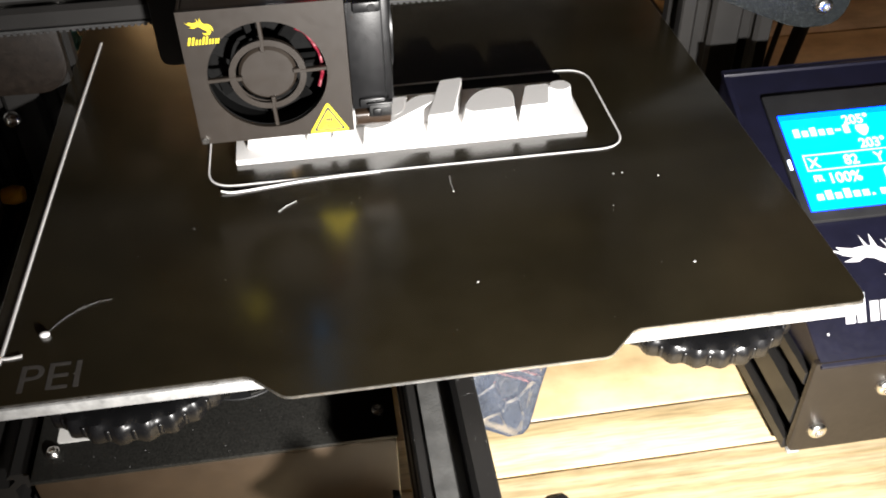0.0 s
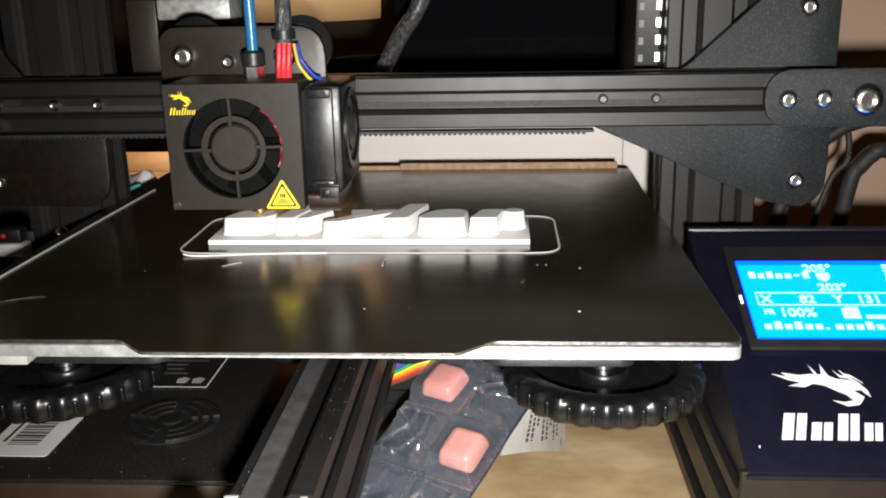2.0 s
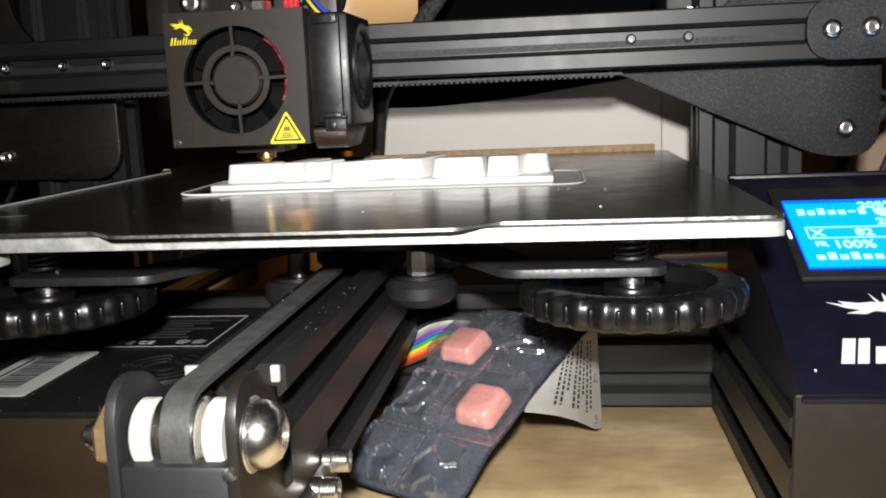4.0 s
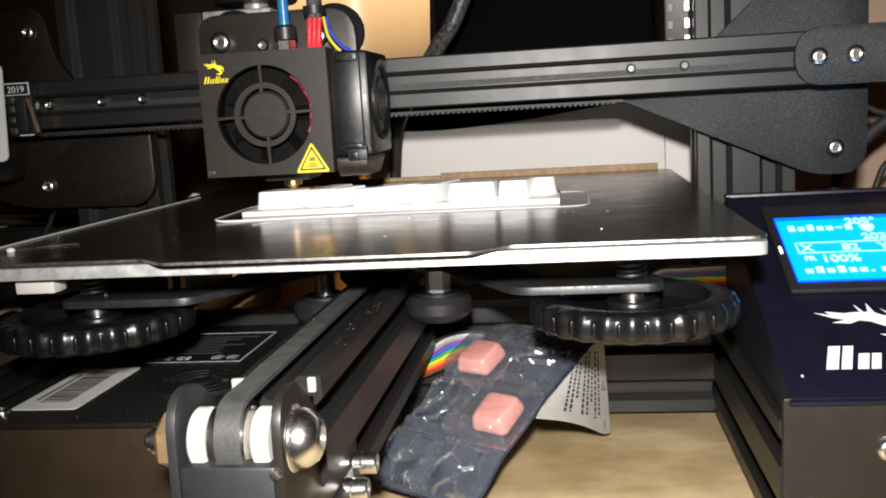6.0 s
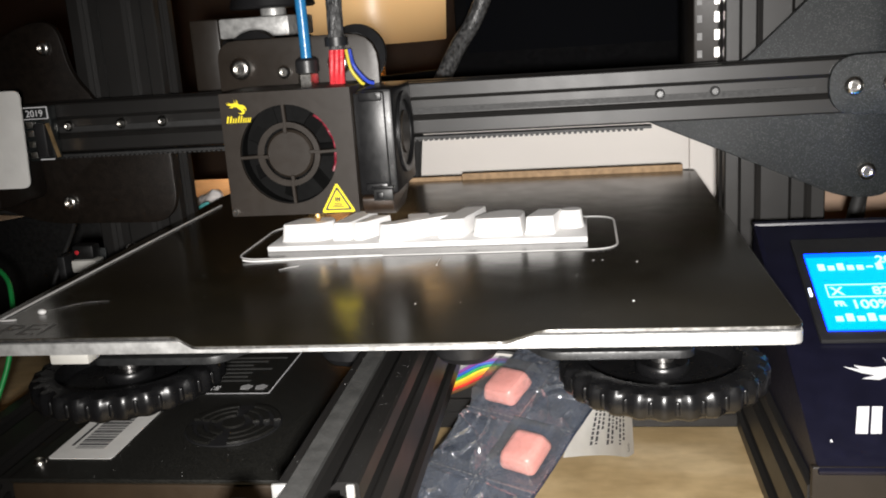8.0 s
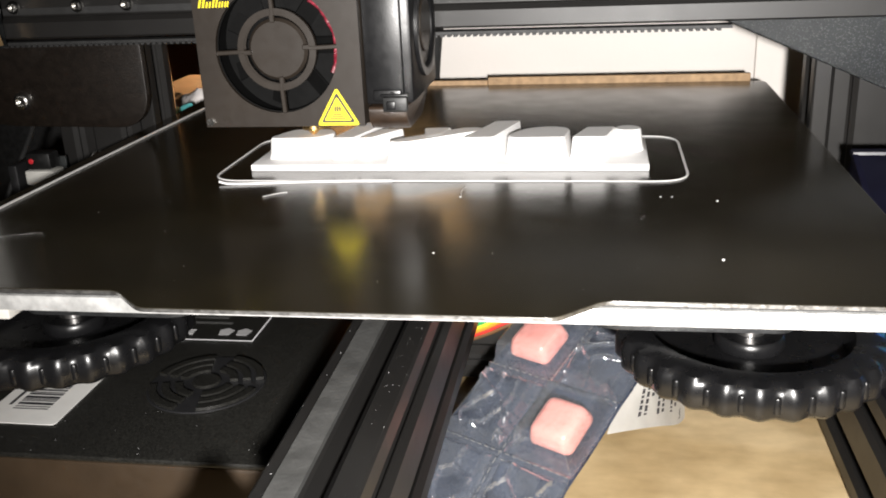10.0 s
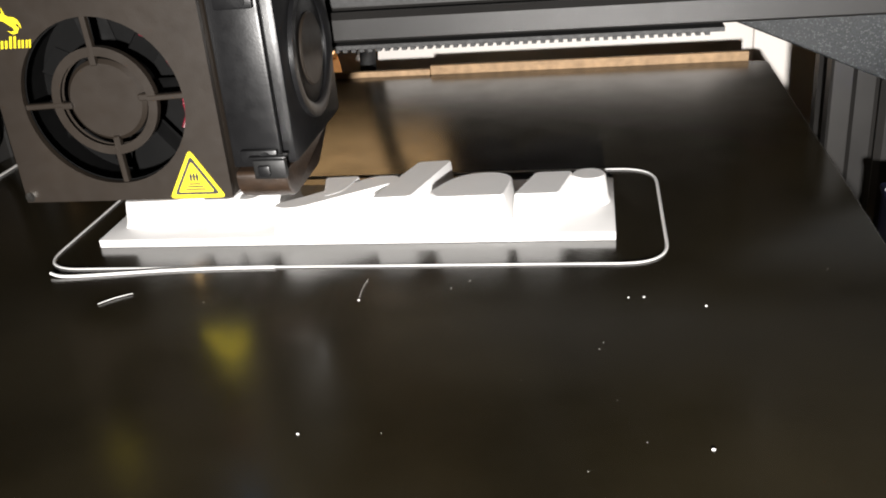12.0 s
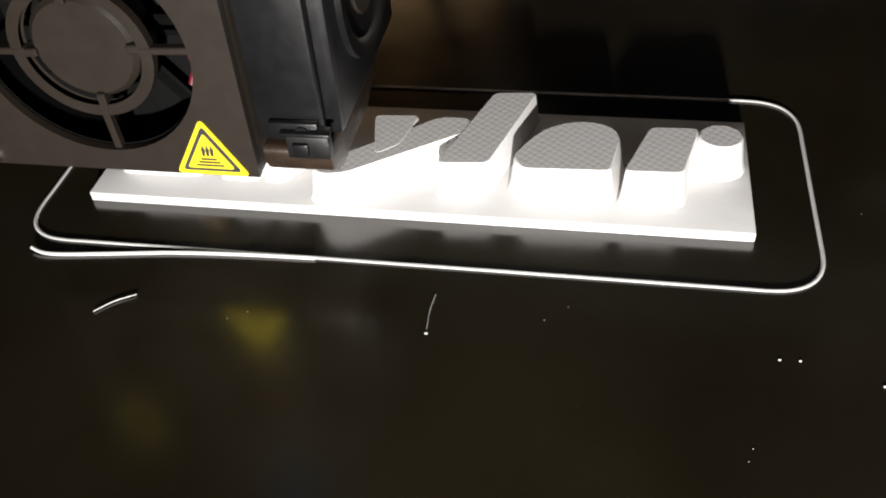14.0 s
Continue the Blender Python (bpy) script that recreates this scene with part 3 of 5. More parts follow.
# ---- control panel ----
SLOPE = math.atan(0.436)
panel = thing("control_panel", "black sloping printer control panel with a lit blue screen", "control panel", (0.185, 0.08, 0.0))
PM = Matrix.Translation((-0.185, -0.08, 0.0))
# a frame whose x runs right, y up the slope and z off the face
FACE = PM @ Matrix.Translation((0.125, 0.0290, 0.0492)) @ Matrix.Rotation(SLOPE, 4, "X")
part("face", box(0.002, 0.125, 0.0, 0.1205, -0.0018, 0.0, 0.0006), PANEL, panel, m=FACE)
side = [(0.0332, 0.0430), (0.1380, 0.0430), (0.1380, 0.0970), (0.0332, 0.0500)]
for x in (0.1272, 0.2480):
    m = PM @ Matrix(((0, 0, 1, x), (1, 0, 0, 0), (0, 1, 0, 0), (0, 0, 0, 1)))
    part("side_plate", slab(side, 0.0018, m, 0.0002), PANEL, panel)
part("back_plate", box(0.1272, 0.2498, 0.1362, 0.1380, 0.043, 0.0970, 0.0004), PANEL, panel, m=PM)
cover = part("front_cover", front_slab(rounded([(0.1255, 0.0045), (0.2500, 0.0045), (0.2500, 0.0500), (0.1255, 0.0500)], [0.004, 0.004, 0.0008, 0.0008]), 0.0325, 0.0022, 0.0005), COVER, panel, "black-brown steel front cover", m=PM)
for x, z in ((0.1536, 0.0350), (0.1338, 0.0162), (0.205, 0.0350), (0.235, 0.0162)):
    bolt(BOLT, x, 0.0302, z, cover).name = "bolt"
part("glint_edge", box(0.1262, 0.1306, 0.0306, 0.0330, 0.0030, 0.0044, 0.0003), ALU, panel, "bare metal lower edge", m=PM)
bez = part("screen_bezel", box(0.0128, 0.1000, 0.0515, 0.1055, 0.0002, 0.0022, 0.0008), PLASTIC, panel, m=FACE)
scr = part("screen", box(0.0158, 0.0915, 0.0555, 0.0957, 0.0024, 0.0027), LCD_EDGE, panel, "lit blue dot-matrix screen", smooth=0, m=FACE)
part("screen_field", box(0.0160, 0.0913, 0.0557, 0.0930, 0.0029, 0.0031), LCD_BLUE, scr, smooth=0)
part("status_led", box(0.0137, 0.0145, 0.073, 0.0770, 0.0023, 0.0027), LED, panel, "small lit white lamp", smooth=0, m=FACE)


def on_screen(text, x, y, size):
    lettering(text, size, LCD_TEXT, scr, Matrix.Translation((x, y, 0.0033)), "screen_text", 0.00005, 0.00012)


def dots(x0, x1, y0, y1, name="screen_bar"):
    part(name, box(x0, x1, y0, y1, 0.0033, 0.0034), LCD_TEXT, scr, smooth=0)


on_screen("205\u00b0", 0.0390, 0.0892, 0.0054)
on_screen("50\u00b0", 0.0672, 0.0892, 0.0054)
on_screen("203\u00b0", 0.0420, 0.0788, 0.0054)
on_screen("50\u00b0", 0.0672, 0.0788, 0.0054)
on_screen("X      82    Y   131   Z", 0.0206, 0.0725, 0.0056)
on_screen("100%", 0.0256, 0.0656, 0.0058)
on_screen("FR", 0.0204, 0.0668, 0.0034)
on_screen("61%", 0.0632, 0.0672, 0.0050)
# the printer's and the job's names, as rows of plain blocks
for i, h in enumerate((0.0034, 0.0025, 0.0036, 0.0025, 0.0025, 0.0008, 0.0034)):
    dots(0.0190 + 0.0032 * i, 0.0212 + 0.0032 * i, 0.0855 + (0.0012 if h < 0.001 else 0), 0.0855 + h + (0.0012 if h < 0.001 else 0))
for i, h in enumerate((0.0024, 0.0036, 0.0024, 0.0036, 0.0024, 0.0024, 0.0008, 0.0024, 0.0024, 0.0024, 0.0036, 0.0024)):
    dots(0.0192 + 0.0034 * i, (0.0216 if h > 0.001 else 0.0202) + 0.0034 * i, 0.0592, 0.0592 + h)
part("hotend_icon", slab([(0.0428, 0.0872), (0.0432, 0.0884), (0.0474, 0.0884), (0.0478, 0.0866), (0.0470, 0.0850), (0.0458, 0.0838), (0.0448, 0.0838), (0.0434, 0.0852)], 0.0001, Matrix.Translation((0, 0, 0.0033))), LCD_TEXT, scr, smooth=0)
dots(0.0668, 0.0738, 0.0843, 0.0849, "bed_icon")
for i in range(3):
    dots(0.0674 + 0.0024 * i, 0.0682 + 0.0024 * i, 0.0855, 0.0880, "heat_wave")
dots(0.0192, 0.0900, 0.0774, 0.0778, "box_line")
dots(0.0192, 0.0900, 0.0711, 0.0715, "box_line")
dots(0.0192, 0.0196, 0.0715, 0.0774, "box_line")
part("card_icon", slab([(0.0470, 0.0646), (0.0528, 0.0646), (0.0528, 0.0702), (0.0485, 0.0702), (0.0470, 0.0690)], 0.0001, Matrix.Translation((0, 0, 0.0033))), LCD_TEXT, scr, smooth=0)
dots(0.0545, 0.0890, 0.0646, 0.0662, "progress_bar")

# maker's emblem and word, as plain shapes
emblem = [(338, 70), (400, 80), (380, 66), (450, 74), (500, 70), (515, 72), (502, 40), (530, 72), (545, 70), (552, 38), (572, 75), (600, 85), (640, 88), (662, 90), (690, 100), (712, 120), (716, 142), (700, 132),
          (686, 120), (655, 122), (690, 142), (660, 165), (610, 170), (555, 152), (600, 157), (640, 152), (620, 135), (590, 125), (540, 106), (500, 101), (460, 112), (395, 108), (450, 98), (400, 90)]
emblem = [(0.0178 + (u - 338) * 0.0000770, 0.0456 - (v - 40) * 0.0001380) for u, v in emblem]
for strand in ([(598, 58), (620, 74), (650, 76), (690, 98), (650, 84), (618, 80)], [(622, 56), (640, 68), (664, 72), (706, 98), (664, 80), (636, 74)]):
    part("emblem_strand", slab([(0.0178 + (u - 338) * 0.0000770, 0.0456 - (v - 40) * 0.0001380) for u, v in strand], 0.00012, Matrix.Translation((0, 0, 0.0001))), LOGO_WHITE, panel, smooth=0, m=FACE)
part("emblem", slab(emblem, 0.00012, Matrix.Translation((0, 0, 0.0001))), LOGO_WHITE, panel, "white flame-like emblem", smooth=0, m=FACE)
for x0, x1, h in ((0.0150, 0.0225, 0.0106), (0.0238, 0.0305, 0.0070), (0.0318, 0.0385, 0.0106), (0.0398, 0.0455, 0.0070), (0.0468, 0.0520, 0.0070)):
    t = 0.0030 * h / 0.0106
    own = bmesh.new()
    for a0, a1, z0, z1 in ((0.0, 0.46, 0.0, 1.0), (0.56, 0.96, 0.0, 1.0)):
        u0, u1 = x0 + (x1 - x0) * a0, x0 + (x1 - x0) * a1
        slab([(u0 + t * z0, 0.0140 + h * z0), (u1 + t * z0, 0.0140 + h * z0), (u1 + t * z1, 0.0140 + h * z1), (u0 + t * z1, 0.0140 + h * z1)], 0.00012, Matrix.Translation((0, 0, 0.0001)), bm=own)
    part("word_bar", own, LOGO_WHITE, panel, "white slanted printed bars", smooth=0, m=FACE)
part("paint_speck", box(0.0074, 0.0080, 0.0108, 0.0116, 0.0001, 0.0003), LOGO_WHITE, panel, smooth=0, m=FACE)

# ---- the sliding heated bed ----
BY = 0.009
bed = thing("heated_bed", "black sheet on a bare aluminium heated print bed", "print bed", (0, BY, 0.06))
BM = Matrix.Translation((0, 0, -0.06))
sheet = rounded([(-0.1175, 0.0), (-0.0500, 0.0), (-0.0410, -0.0086), (0.0425, -0.0086), (0.0515, 0.0), (0.1175, 0.0), (0.1175, 0.235), (-0.1175, 0.235)], [0.004, 0.002, 0.002, 0.002, 0.002, 0.004, 0.004, 0.004])
part("spring_steel_sheet", slab(sheet, 0.0009, BM @ Matrix.Translation((0, 0, 0.0991))), PEI, bed, "satin black coated sheet with a front tab")


def strip(points, lo, hi, out):
    """A thin proud strip that follows an outline, from height lo to hi."""
    own = bmesh.new()
    n = len(points)
    c = Vector((0, 0.117))
    rows = []
    for i, p in enumerate(points):
        a, b = Vector(points[i - 1]), Vector(points[(i + 1) % n])
        d = (b - a).normalized()
        nrm = Vector((d.y, -d.x)) * out
        q = Vector(p)
        rows.append([own.verts.new((q.x, q.y, lo)), own.verts.new((q.x + nrm.x, q.y + nrm.y, lo)), own.verts.new((q.x + nrm.x, q.y + nrm.y, hi)), own.verts.new((q.x, q.y, hi))])
    for i in range(n):
        a, b = rows[i], rows[(i + 1) % n]
        for k in range(4):
            own.faces.new((a[k], b[k], b[(k + 1) % 4], a[(k + 1) % 4]))
    return own


part("sheet_edge", strip(sheet, 0.0991, 0.09985, 0.0002), PEI_EDGE, bed, "worn bare metal rim", m=BM)
plate = rounded([(-0.1178, -0.0004), (0.1178, -0.0004), (0.1178, 0.2354), (-0.1178, 0.2354)], 0.004)
part("magnet_layer", box(-0.1168, 0.1168, 0.0006, 0.2344, 0.09845, 0.09905), RUBBER, bed, "thin dark magnetic layer", m=BM)
part("aluminium_plate", slab(plate, 0.0034, BM @ Matrix.Translation((0, 0, 0.0950)), 0.0003), ALU, bed, "bare aluminium plate")
CORK = principled("brown_cork_insulation", (0.36, 0.235, 0.13), 0.75, 0.0, 0.25, 300, 0.3, 900)
part("rear_insulation", box(-0.105, 0.0020, 0.2362, 0.2385, 0.0940, 0.1018, 0.0004), CORK, bed, "brown insulation strip along the rear edge", m=BM)
part("rear_insulation", box(0.0022, 0.1120, 0.2362, 0.2385, 0.0940, 0.1030, 0.0004), CORK, bed, "brown insulation strip, slightly raised", m=BM)
part("underside", box(-0.113, 0.113, 0.006, 0.229, 0.0938, 0.0949), RUBBER, bed, m=BM)
arms = [(-0.036, 0.095), (-0.060, 0.0455), (-0.0945, 0.0455), (-0.0945, 0.0295), (-0.051, 0.0295), (-0.02, 0.080), (0.02, 0.080), (0.051, 0.0295), (0.0945, 0.0295), (0.0945, 0.0455), (0.060, 0.0455), (0.036, 0.095),
        (0.036, 0.175), (0.098, 0.205), (0.092, 0.213), (0.02, 0.187), (-0.02, 0.187), (-0.092, 0.213), (-0.098, 0.205), (-0.036, 0.175)]
part("carriage", slab(rounded(arms, 0.005), 0.0024, BM @ Matrix.Translation((0, 0, 0.0802)), 0.0004), CARRIAGE, bed, "black steel carriage plate with four arms")
# levelling knobs: scalloped wheels with a dished top
lobes = 26
rim = []
for i in range(lobes * 6):
    a = 2 * math.pi * i / (lobes * 6)
    rim.append((0.0302 + 0.0007 * math.cos(lobes * a), a))


def knob_mesh():
    own = bmesh.new()
    rows = []
    for dr, h in ((-0.004, 0.0), (-0.0012, 0.0005), (0.0, 0.0018), (0.0, 0.0066), (-0.0010, 0.0082), (-0.0036, 0.0088), (-0.0074, 0.0085), (-0.0088, 0.0040)):
        flat = dr < -0.0035
        rows.append([own.verts.new((((0.0302 if flat else r) + dr) * math.cos(a), ((0.0302 if flat else r) + dr) * math.sin(a), h)) for r, a in rim])
    n = len(rim)
    for a, b in zip(rows, rows[1:]):
        for i in range(n):
            own.faces.new((a[i], a[(i + 1) % n], b[(i + 1) % n], b[i]))
    own.faces.new(rows[0][::-1])
    own.faces.new(rows[-1])
    cyl(0.0080, 0.0038, 0.0074, segs=24, edge=0.0006, bm=own)
    cyl(0.0018, -0.0016, 0.0002, segs=14, edge=0.0006, bm=own)
    return finish("levelling_knob", own, KNOB_BLACK, 45)


KNOB = knob_mesh()
GRIP = finish("grip_rib", box(-0.0007, 0.0007, -0.0008, 0.0008, -0.0022, 0.0022, 0.0006, 2), KNOB_BLACK, 60)
for x, y in ((0.0855, 0.0376), (-0.0855, 0.0376), (0.0855, 0.2000), (-0.0855, 0.2000)):
    k = new("levelling_knob", KNOB)
    k.parent = bed
    k.matrix_basis = BM @ Matrix.Translation((x, y, 0.0695)) @ Matrix.Rotation(x * 3 + y, 4, "Z")
    k["label"] = "large black scalloped levelling knob"
    if y < 0.1:
        for i in range(lobes):
            q = 2 * math.pi * (i + 0.5) / lobes
            g = new("grip_rib", GRIP)
            g.parent = k
            g.matrix_basis = Matrix.Translation((0.0294 * math.cos(q), 0.0294 * math.sin(q), 0.0043)) @ Matrix.Rotation(q, 4, "Z")
    part("knob_post", cyl(0.0034, 0.0072, 0.0106, segs=18, edge=0.0003), DULL_STEEL, k)
    coil = [(0.0042 * math.cos(i * 0.9), 0.0042 * math.sin(i * 0.9), 0.0136 + i * 0.00024) for i in range(44)]
    part("spring", tube(coil, 0.00055, 6), DULL_STEEL, k)
# wheels that run in the rail's side slots
for x in (-0.0205, 0.0205):
    for y in (0.080, 0.150):
        w = part("roller_wheel", lathe([(0.0025, -0.005), (0.008, -0.005), (0.0085, -0.0040), (0.0100, -0.0040), (0.0118, -0.0018), (0.0118, 0.0018), (0.0100, 0.0040), (0.0085, 0.0040), (0.008, 0.005), (0.0025, 0.005)], 32, "z"), PLASTIC, bed, "black roller wheel", m=BM @ Matrix.Translation((x, y, 0.0675)))
        part("hex_post", cyl(0.0046 if x > 0 else 0.0036, 0.0050, 0.0127, segs=6 if x > 0 else 24), DULL_STEEL if x < 0 else ALU, w, "bare steel spacer")
part("belt_clip", box(-0.092, -0.080, 0.0050, 0.0120, 0.0900, 0.0938, 0.0005), WHITE_NYLON, bed, "white wire clip", m=BM)

# ---- what has been printed on the bed ----
PZ = 0.100
plaque = thing("printed_plaque", "white printed plaque with raised slanted shapes, unfinished, on the bed", "plaque", (0.0055, BY + 0.108, PZ))
PQ = Matrix.Translation((-0.0055, -0.108, 0.0))
part("base", box(-0.0543, 0.0644, 0.0943, 0.1262, 0.0, 0.0020, 0.0003), PRINT_WHITE, plaque, m=PQ)


def dimpled():
    """White print with the small raised dots of a half-closed top layer."""
    m = PRINT_WHITE.copy()
    m.name = "white_infill_top"
    nt = m.node_tree
    b = nt.nodes["Principled BSDF"]
    tc = nt.nodes.new("ShaderNodeTexCoord")
    vor = nt.nodes.new("ShaderNodeTexVoronoi")
    vor.inputs["Scale"].default_value, vor.inputs["Randomness"].default_value = 820.0, 0.15
    mp = nt.nodes.new("ShaderNodeMapping")
    mp.inputs["Rotation"].default_value = (0, 0, 0.6)
    nt.links.new(tc.outputs["Object"], mp.inputs["Vector"])
    nt.links.new(mp.outputs["Vector"], vor.inputs["Vector"])
    bp = nt.nodes.new("ShaderNodeBump")
    bp.inputs["Strength"].default_value, bp.inputs["Distance"].default_value = 0.22, 0.00018
    nt.links.new(vor.outputs["Distance"], bp.inputs["Height"])
    nt.links.new(bp.outputs["Normal"], b.inputs["Normal"])
    return m


PRINT_TOP = dimpled()


def raised(points, top, radius=0.0012, spread=0.0007):
    """One raised shape of the plaque: a rounded outline with slightly sloping sides and a dotted top."""
    out = rounded([(x / 1000, y / 1000) for x, y in points], radius, 4)
    c = sum((Vector(p) for p in out), Vector((0, 0))) / len(out)
    own = bmesh.new()
    rows = []
    for grow, z in ((spread * 1.7, 0.0021), (spread, 0.0034), (0, top - 0.0003), (-0.0003, top)):
        rows.append([own.verts.new((*(Vector(p) + (Vector(p) - c).normalized() * grow), z)) for p in out])
    n = len(out)
    for a, b in zip(rows, rows[1:]):
        for i in range(n):
            own.faces.new((a[i], a[(i + 1) % n], b[(i + 1) % n], b[i]))
    own.faces.new(rows[-1]).material_index = 1
    own.faces.new(rows[0][::-1])
    bmesh.ops.triangulate(own, faces=[f for f in own.faces if len(f.verts) > 4], ngon_method="EAR_CLIP")
    o = part("raised_shape", own, PRINT_WHITE, plaque, m=PQ)
    o.data.materials.append(PRINT_TOP)
    return o


raised([(-50.5, 101.0), (-35.0, 101.5), (-30.5, 108), (-33, 113.5), (-45.5, 113.5), (-48.5, 107)], 0.00860, 0.003)
raised([(-30.2, 101.2), (-23.5, 101.2), (-17.2, 122.5), (-25.0, 122.5)], 0.00862)
raised([(-21.8, 101.2), (-18.2, 101.2), (-10.0, 113.6), (-17.0, 113.6)], 0.00855)
raised([(-12.0, 97.6), (-9.5, 95.2), (-5.4, 95.8), (15.3, 110.6), (14.6, 114.2), (8.9, 114.2), (-5.5, 102.5)], 0.00858, 0.0018)
raised([(-3.6, 113.8), (5.0, 114.3), (3.0, 104.8), (-1.0, 101.6)], 0.00864)
raised([(10.3, 100.0), (19.2, 100.6), (25.8, 123.4), (17.8, 122.8)], 0.00866)
raised([(23.0, 103.0), (25.4, 99.8), (40.2, 100.4), (42.0, 112.5), (35.5, 115.4), (27.6, 112.4)], 0.00861, [0.002, 0.001, 0.001, 0.004, 0.006, 0.006])
raised([(42.3, 100.6), (52.2, 100.8), (55.2, 114.2), (46.6, 114.0)], 0.00857)
raised([(58.7 + 4.0 * math.cos(a * 0.6283), 112.0 + 3.6 * math.sin(a * 0.6283)) for a in range(10)], 0.00863, 0.001)

def spaced(points, gap):
    """The closed outline with points added along its long sides."""
    out = []
    for i, p in enumerate(points):
        q = points[(i + 1) % len(points)]
        n = max(1, int(math.dist(p, q) / gap))
        out += [tuple(Vector(p).lerp(Vector(q), k / n)) for k in range(n)]
    return out


loop = rounded([(-0.0632, 0.0832), (0.0748, 0.0830), (0.0748, 0.1362), (-0.0632, 0.1362)], 0.0095, 6)
skirt = tagged(new("skirt_loop", finish("skirt_loop", tube([(x, y + BY, PZ + 0.00022) for x, y in spaced(loop, 0.003)], 0.00036, 8, closed=True, flat=0.55), PRINT_WHITE, 60)), "thin white printed outline loop round the plaque", "print skirt")
part("loose_end", tube([(-0.0588, 0.0800 + BY, PZ + 0.0008), (-0.0550, 0.0792 + BY, PZ + 0.0004), (-0.045, 0.0803 + BY, PZ + 0.0003), (-0.033, 0.0818 + BY, PZ + 0.0003), (-0.020, 0.0826 + BY, PZ + 0.0003), (-0.008, 0.0829 + BY, PZ + 0.0003)], 0.00034, 8), PRINT_WHITE, skirt)
purge = tagged(new("purge_line", finish("purge_line", tube([(-0.1084, 0.0165 + BY, PZ + 0.0003), (-0.1134, 0.0165 + BY, PZ + 0.0003), (-0.1136, 0.022 + BY, PZ + 0.0003), (-0.1120, 0.10 + BY, PZ + 0.0003), (-0.1093, 0.190 + BY, PZ + 0.0003)], 0.0006, 8, flat=0.5), PRINT_WHITE, 60)), "long white plastic test line near the bed's edge", "purge line")

# specks, strings and letters left on the sheet
own = bmesh.new()
rng = random.Random(11)
for x, y, r in [(0.0766, 0.0232, 0.00032), (0.0138, 0.0683, 0.00028), (0.0661, 0.0689, 0.00022), (0.0690, 0.0690, 0.00022), (0.0800, 0.0655, 0.00025), (0.0138, 0.0250, 0.00025)]:
    bmesh.ops.create_icosphere(own, subdivisions=1, radius=r, matrix=Matrix.Translation((x, y + BY, PZ + r * 0.3)) @ Matrix.Diagonal((1.2, 0.9, 0.6, 1)))
for i in range(30):
    r = rng.choice((0.00005, 0.00006, 0.00008))
    bmesh.ops.create_icosphere(own, subdivisions=1, radius=r, matrix=Matrix.Translation((rng.uniform(-0.108, 0.112), rng.uniform(0.004, 0.12) + BY, PZ + r * 0.3)))
specks = tagged(new("plastic_specks", finish("plastic_specks", own, PRINT_WHITE, 60)), "tiny white plastic specks scattered on the black sheet", "specks", kind="stuff")
for pts, r in (([(-0.0410, 0.0668), (-0.0385, 0.0694), (-0.0354, 0.0713)], 0.00009), ([(0.0138, 0.0690), (0.0136, 0.0730), (0.0139, 0.0766)], 0.00005), ([(-0.1037, 0.0233), (-0.1000, 0.0285), (-0.0955, 0.0325), (-0.0905, 0.0345), (-0.0875, 0.0347)], 0.000016)):
    o = new("plastic_string", finish("plastic_string", tube([(x, y + BY, PZ + 0.0003) for x, y in pts], r, 6), PRINT_WHITE, 60))
    tagged(o, "short white plastic string stuck to the sheet", "string")
blob = bmesh.new()
bmesh.ops.create_icosphere(blob, subdivisions=2, radius=0.0013, matrix=Matrix.Translation((-0.1037, 0.0233 + BY, PZ + 0.0006)) @ Matrix.Diagonal((1.1, 0.8, 0.7, 1)))
tagged(new("plastic_blob", finish("plastic_blob", blob, PRINT_WHITE, 60)), "small white plastic blob on the sheet", "blob")
FAINT = principled("faint_grey_mark", (0.06, 0.055, 0.05), 0.35, 0.0, 0.2, 300)
lettering("PEI", 0.0135, FAINT, bed, BM @ Matrix.Translation((-0.1085, 0.0035, 0.10005)), "sheet_mark", 0.00002)

# dust on the rail and the lid
own = bmesh.new()
for i in range(130):
    r = rng.choice((0.00004, 0.00005, 0.00007, 0.0001))
    if i % 2:
        p = (rng.choice((-0.0075, 0.0075)) + rng.uniform(-0.0022, 0.0022), rng.uniform(-0.03, 0.05), 0.0775 + r * 0.4)
    else:
        p = (rng.uniform(-0.12, -0.015), rng.uniform(0.028, 0.06), 0.0465 + r * 0.4)
    bmesh.ops.create_icosphere(own, subdivisions=1, radius=r, matrix=Matrix.Translation(p))
tagged(new("dust_grains", finish("dust_grains", own, GREY_LIGHT, 60)), "pale dust grains on the rail and lid", "dust", kind="stuff")

# ---- the gantry ----
gantry = thing("x_gantry", "black slotted crossbar with end plates on the printer uprights", "gantry", (0, 0.15, 0.147))
GM = Matrix.Translation((0, -0.15, -0.147))
part("crossbar", extrusion(-0.168, 0.166, 0.139, 0.159, 0.137, 0.157, "x"), BLACK_ALU, gantry, m=GM)
for x in (-0.1255, -0.1075, -0.1492, 0.0933, 0.1136):
    o = bolt(BOLT_SMALL if x < 0 else BOLT_DULL, x, 0.1438, 0.1472, gantry)
    o.matrix_basis = GM @ o.matrix_basis
belt = bmesh.new()
box(-0.160, 0.090, 0.1415, 0.1475, 0.1346, 0.1356, bm=belt)
for i in range(117):
    box(-0.158 + i * 0.0021, -0.1569 + i * 0.0021, 0.1415, 0.1475, 0.1339, 0.1347, bm=belt)
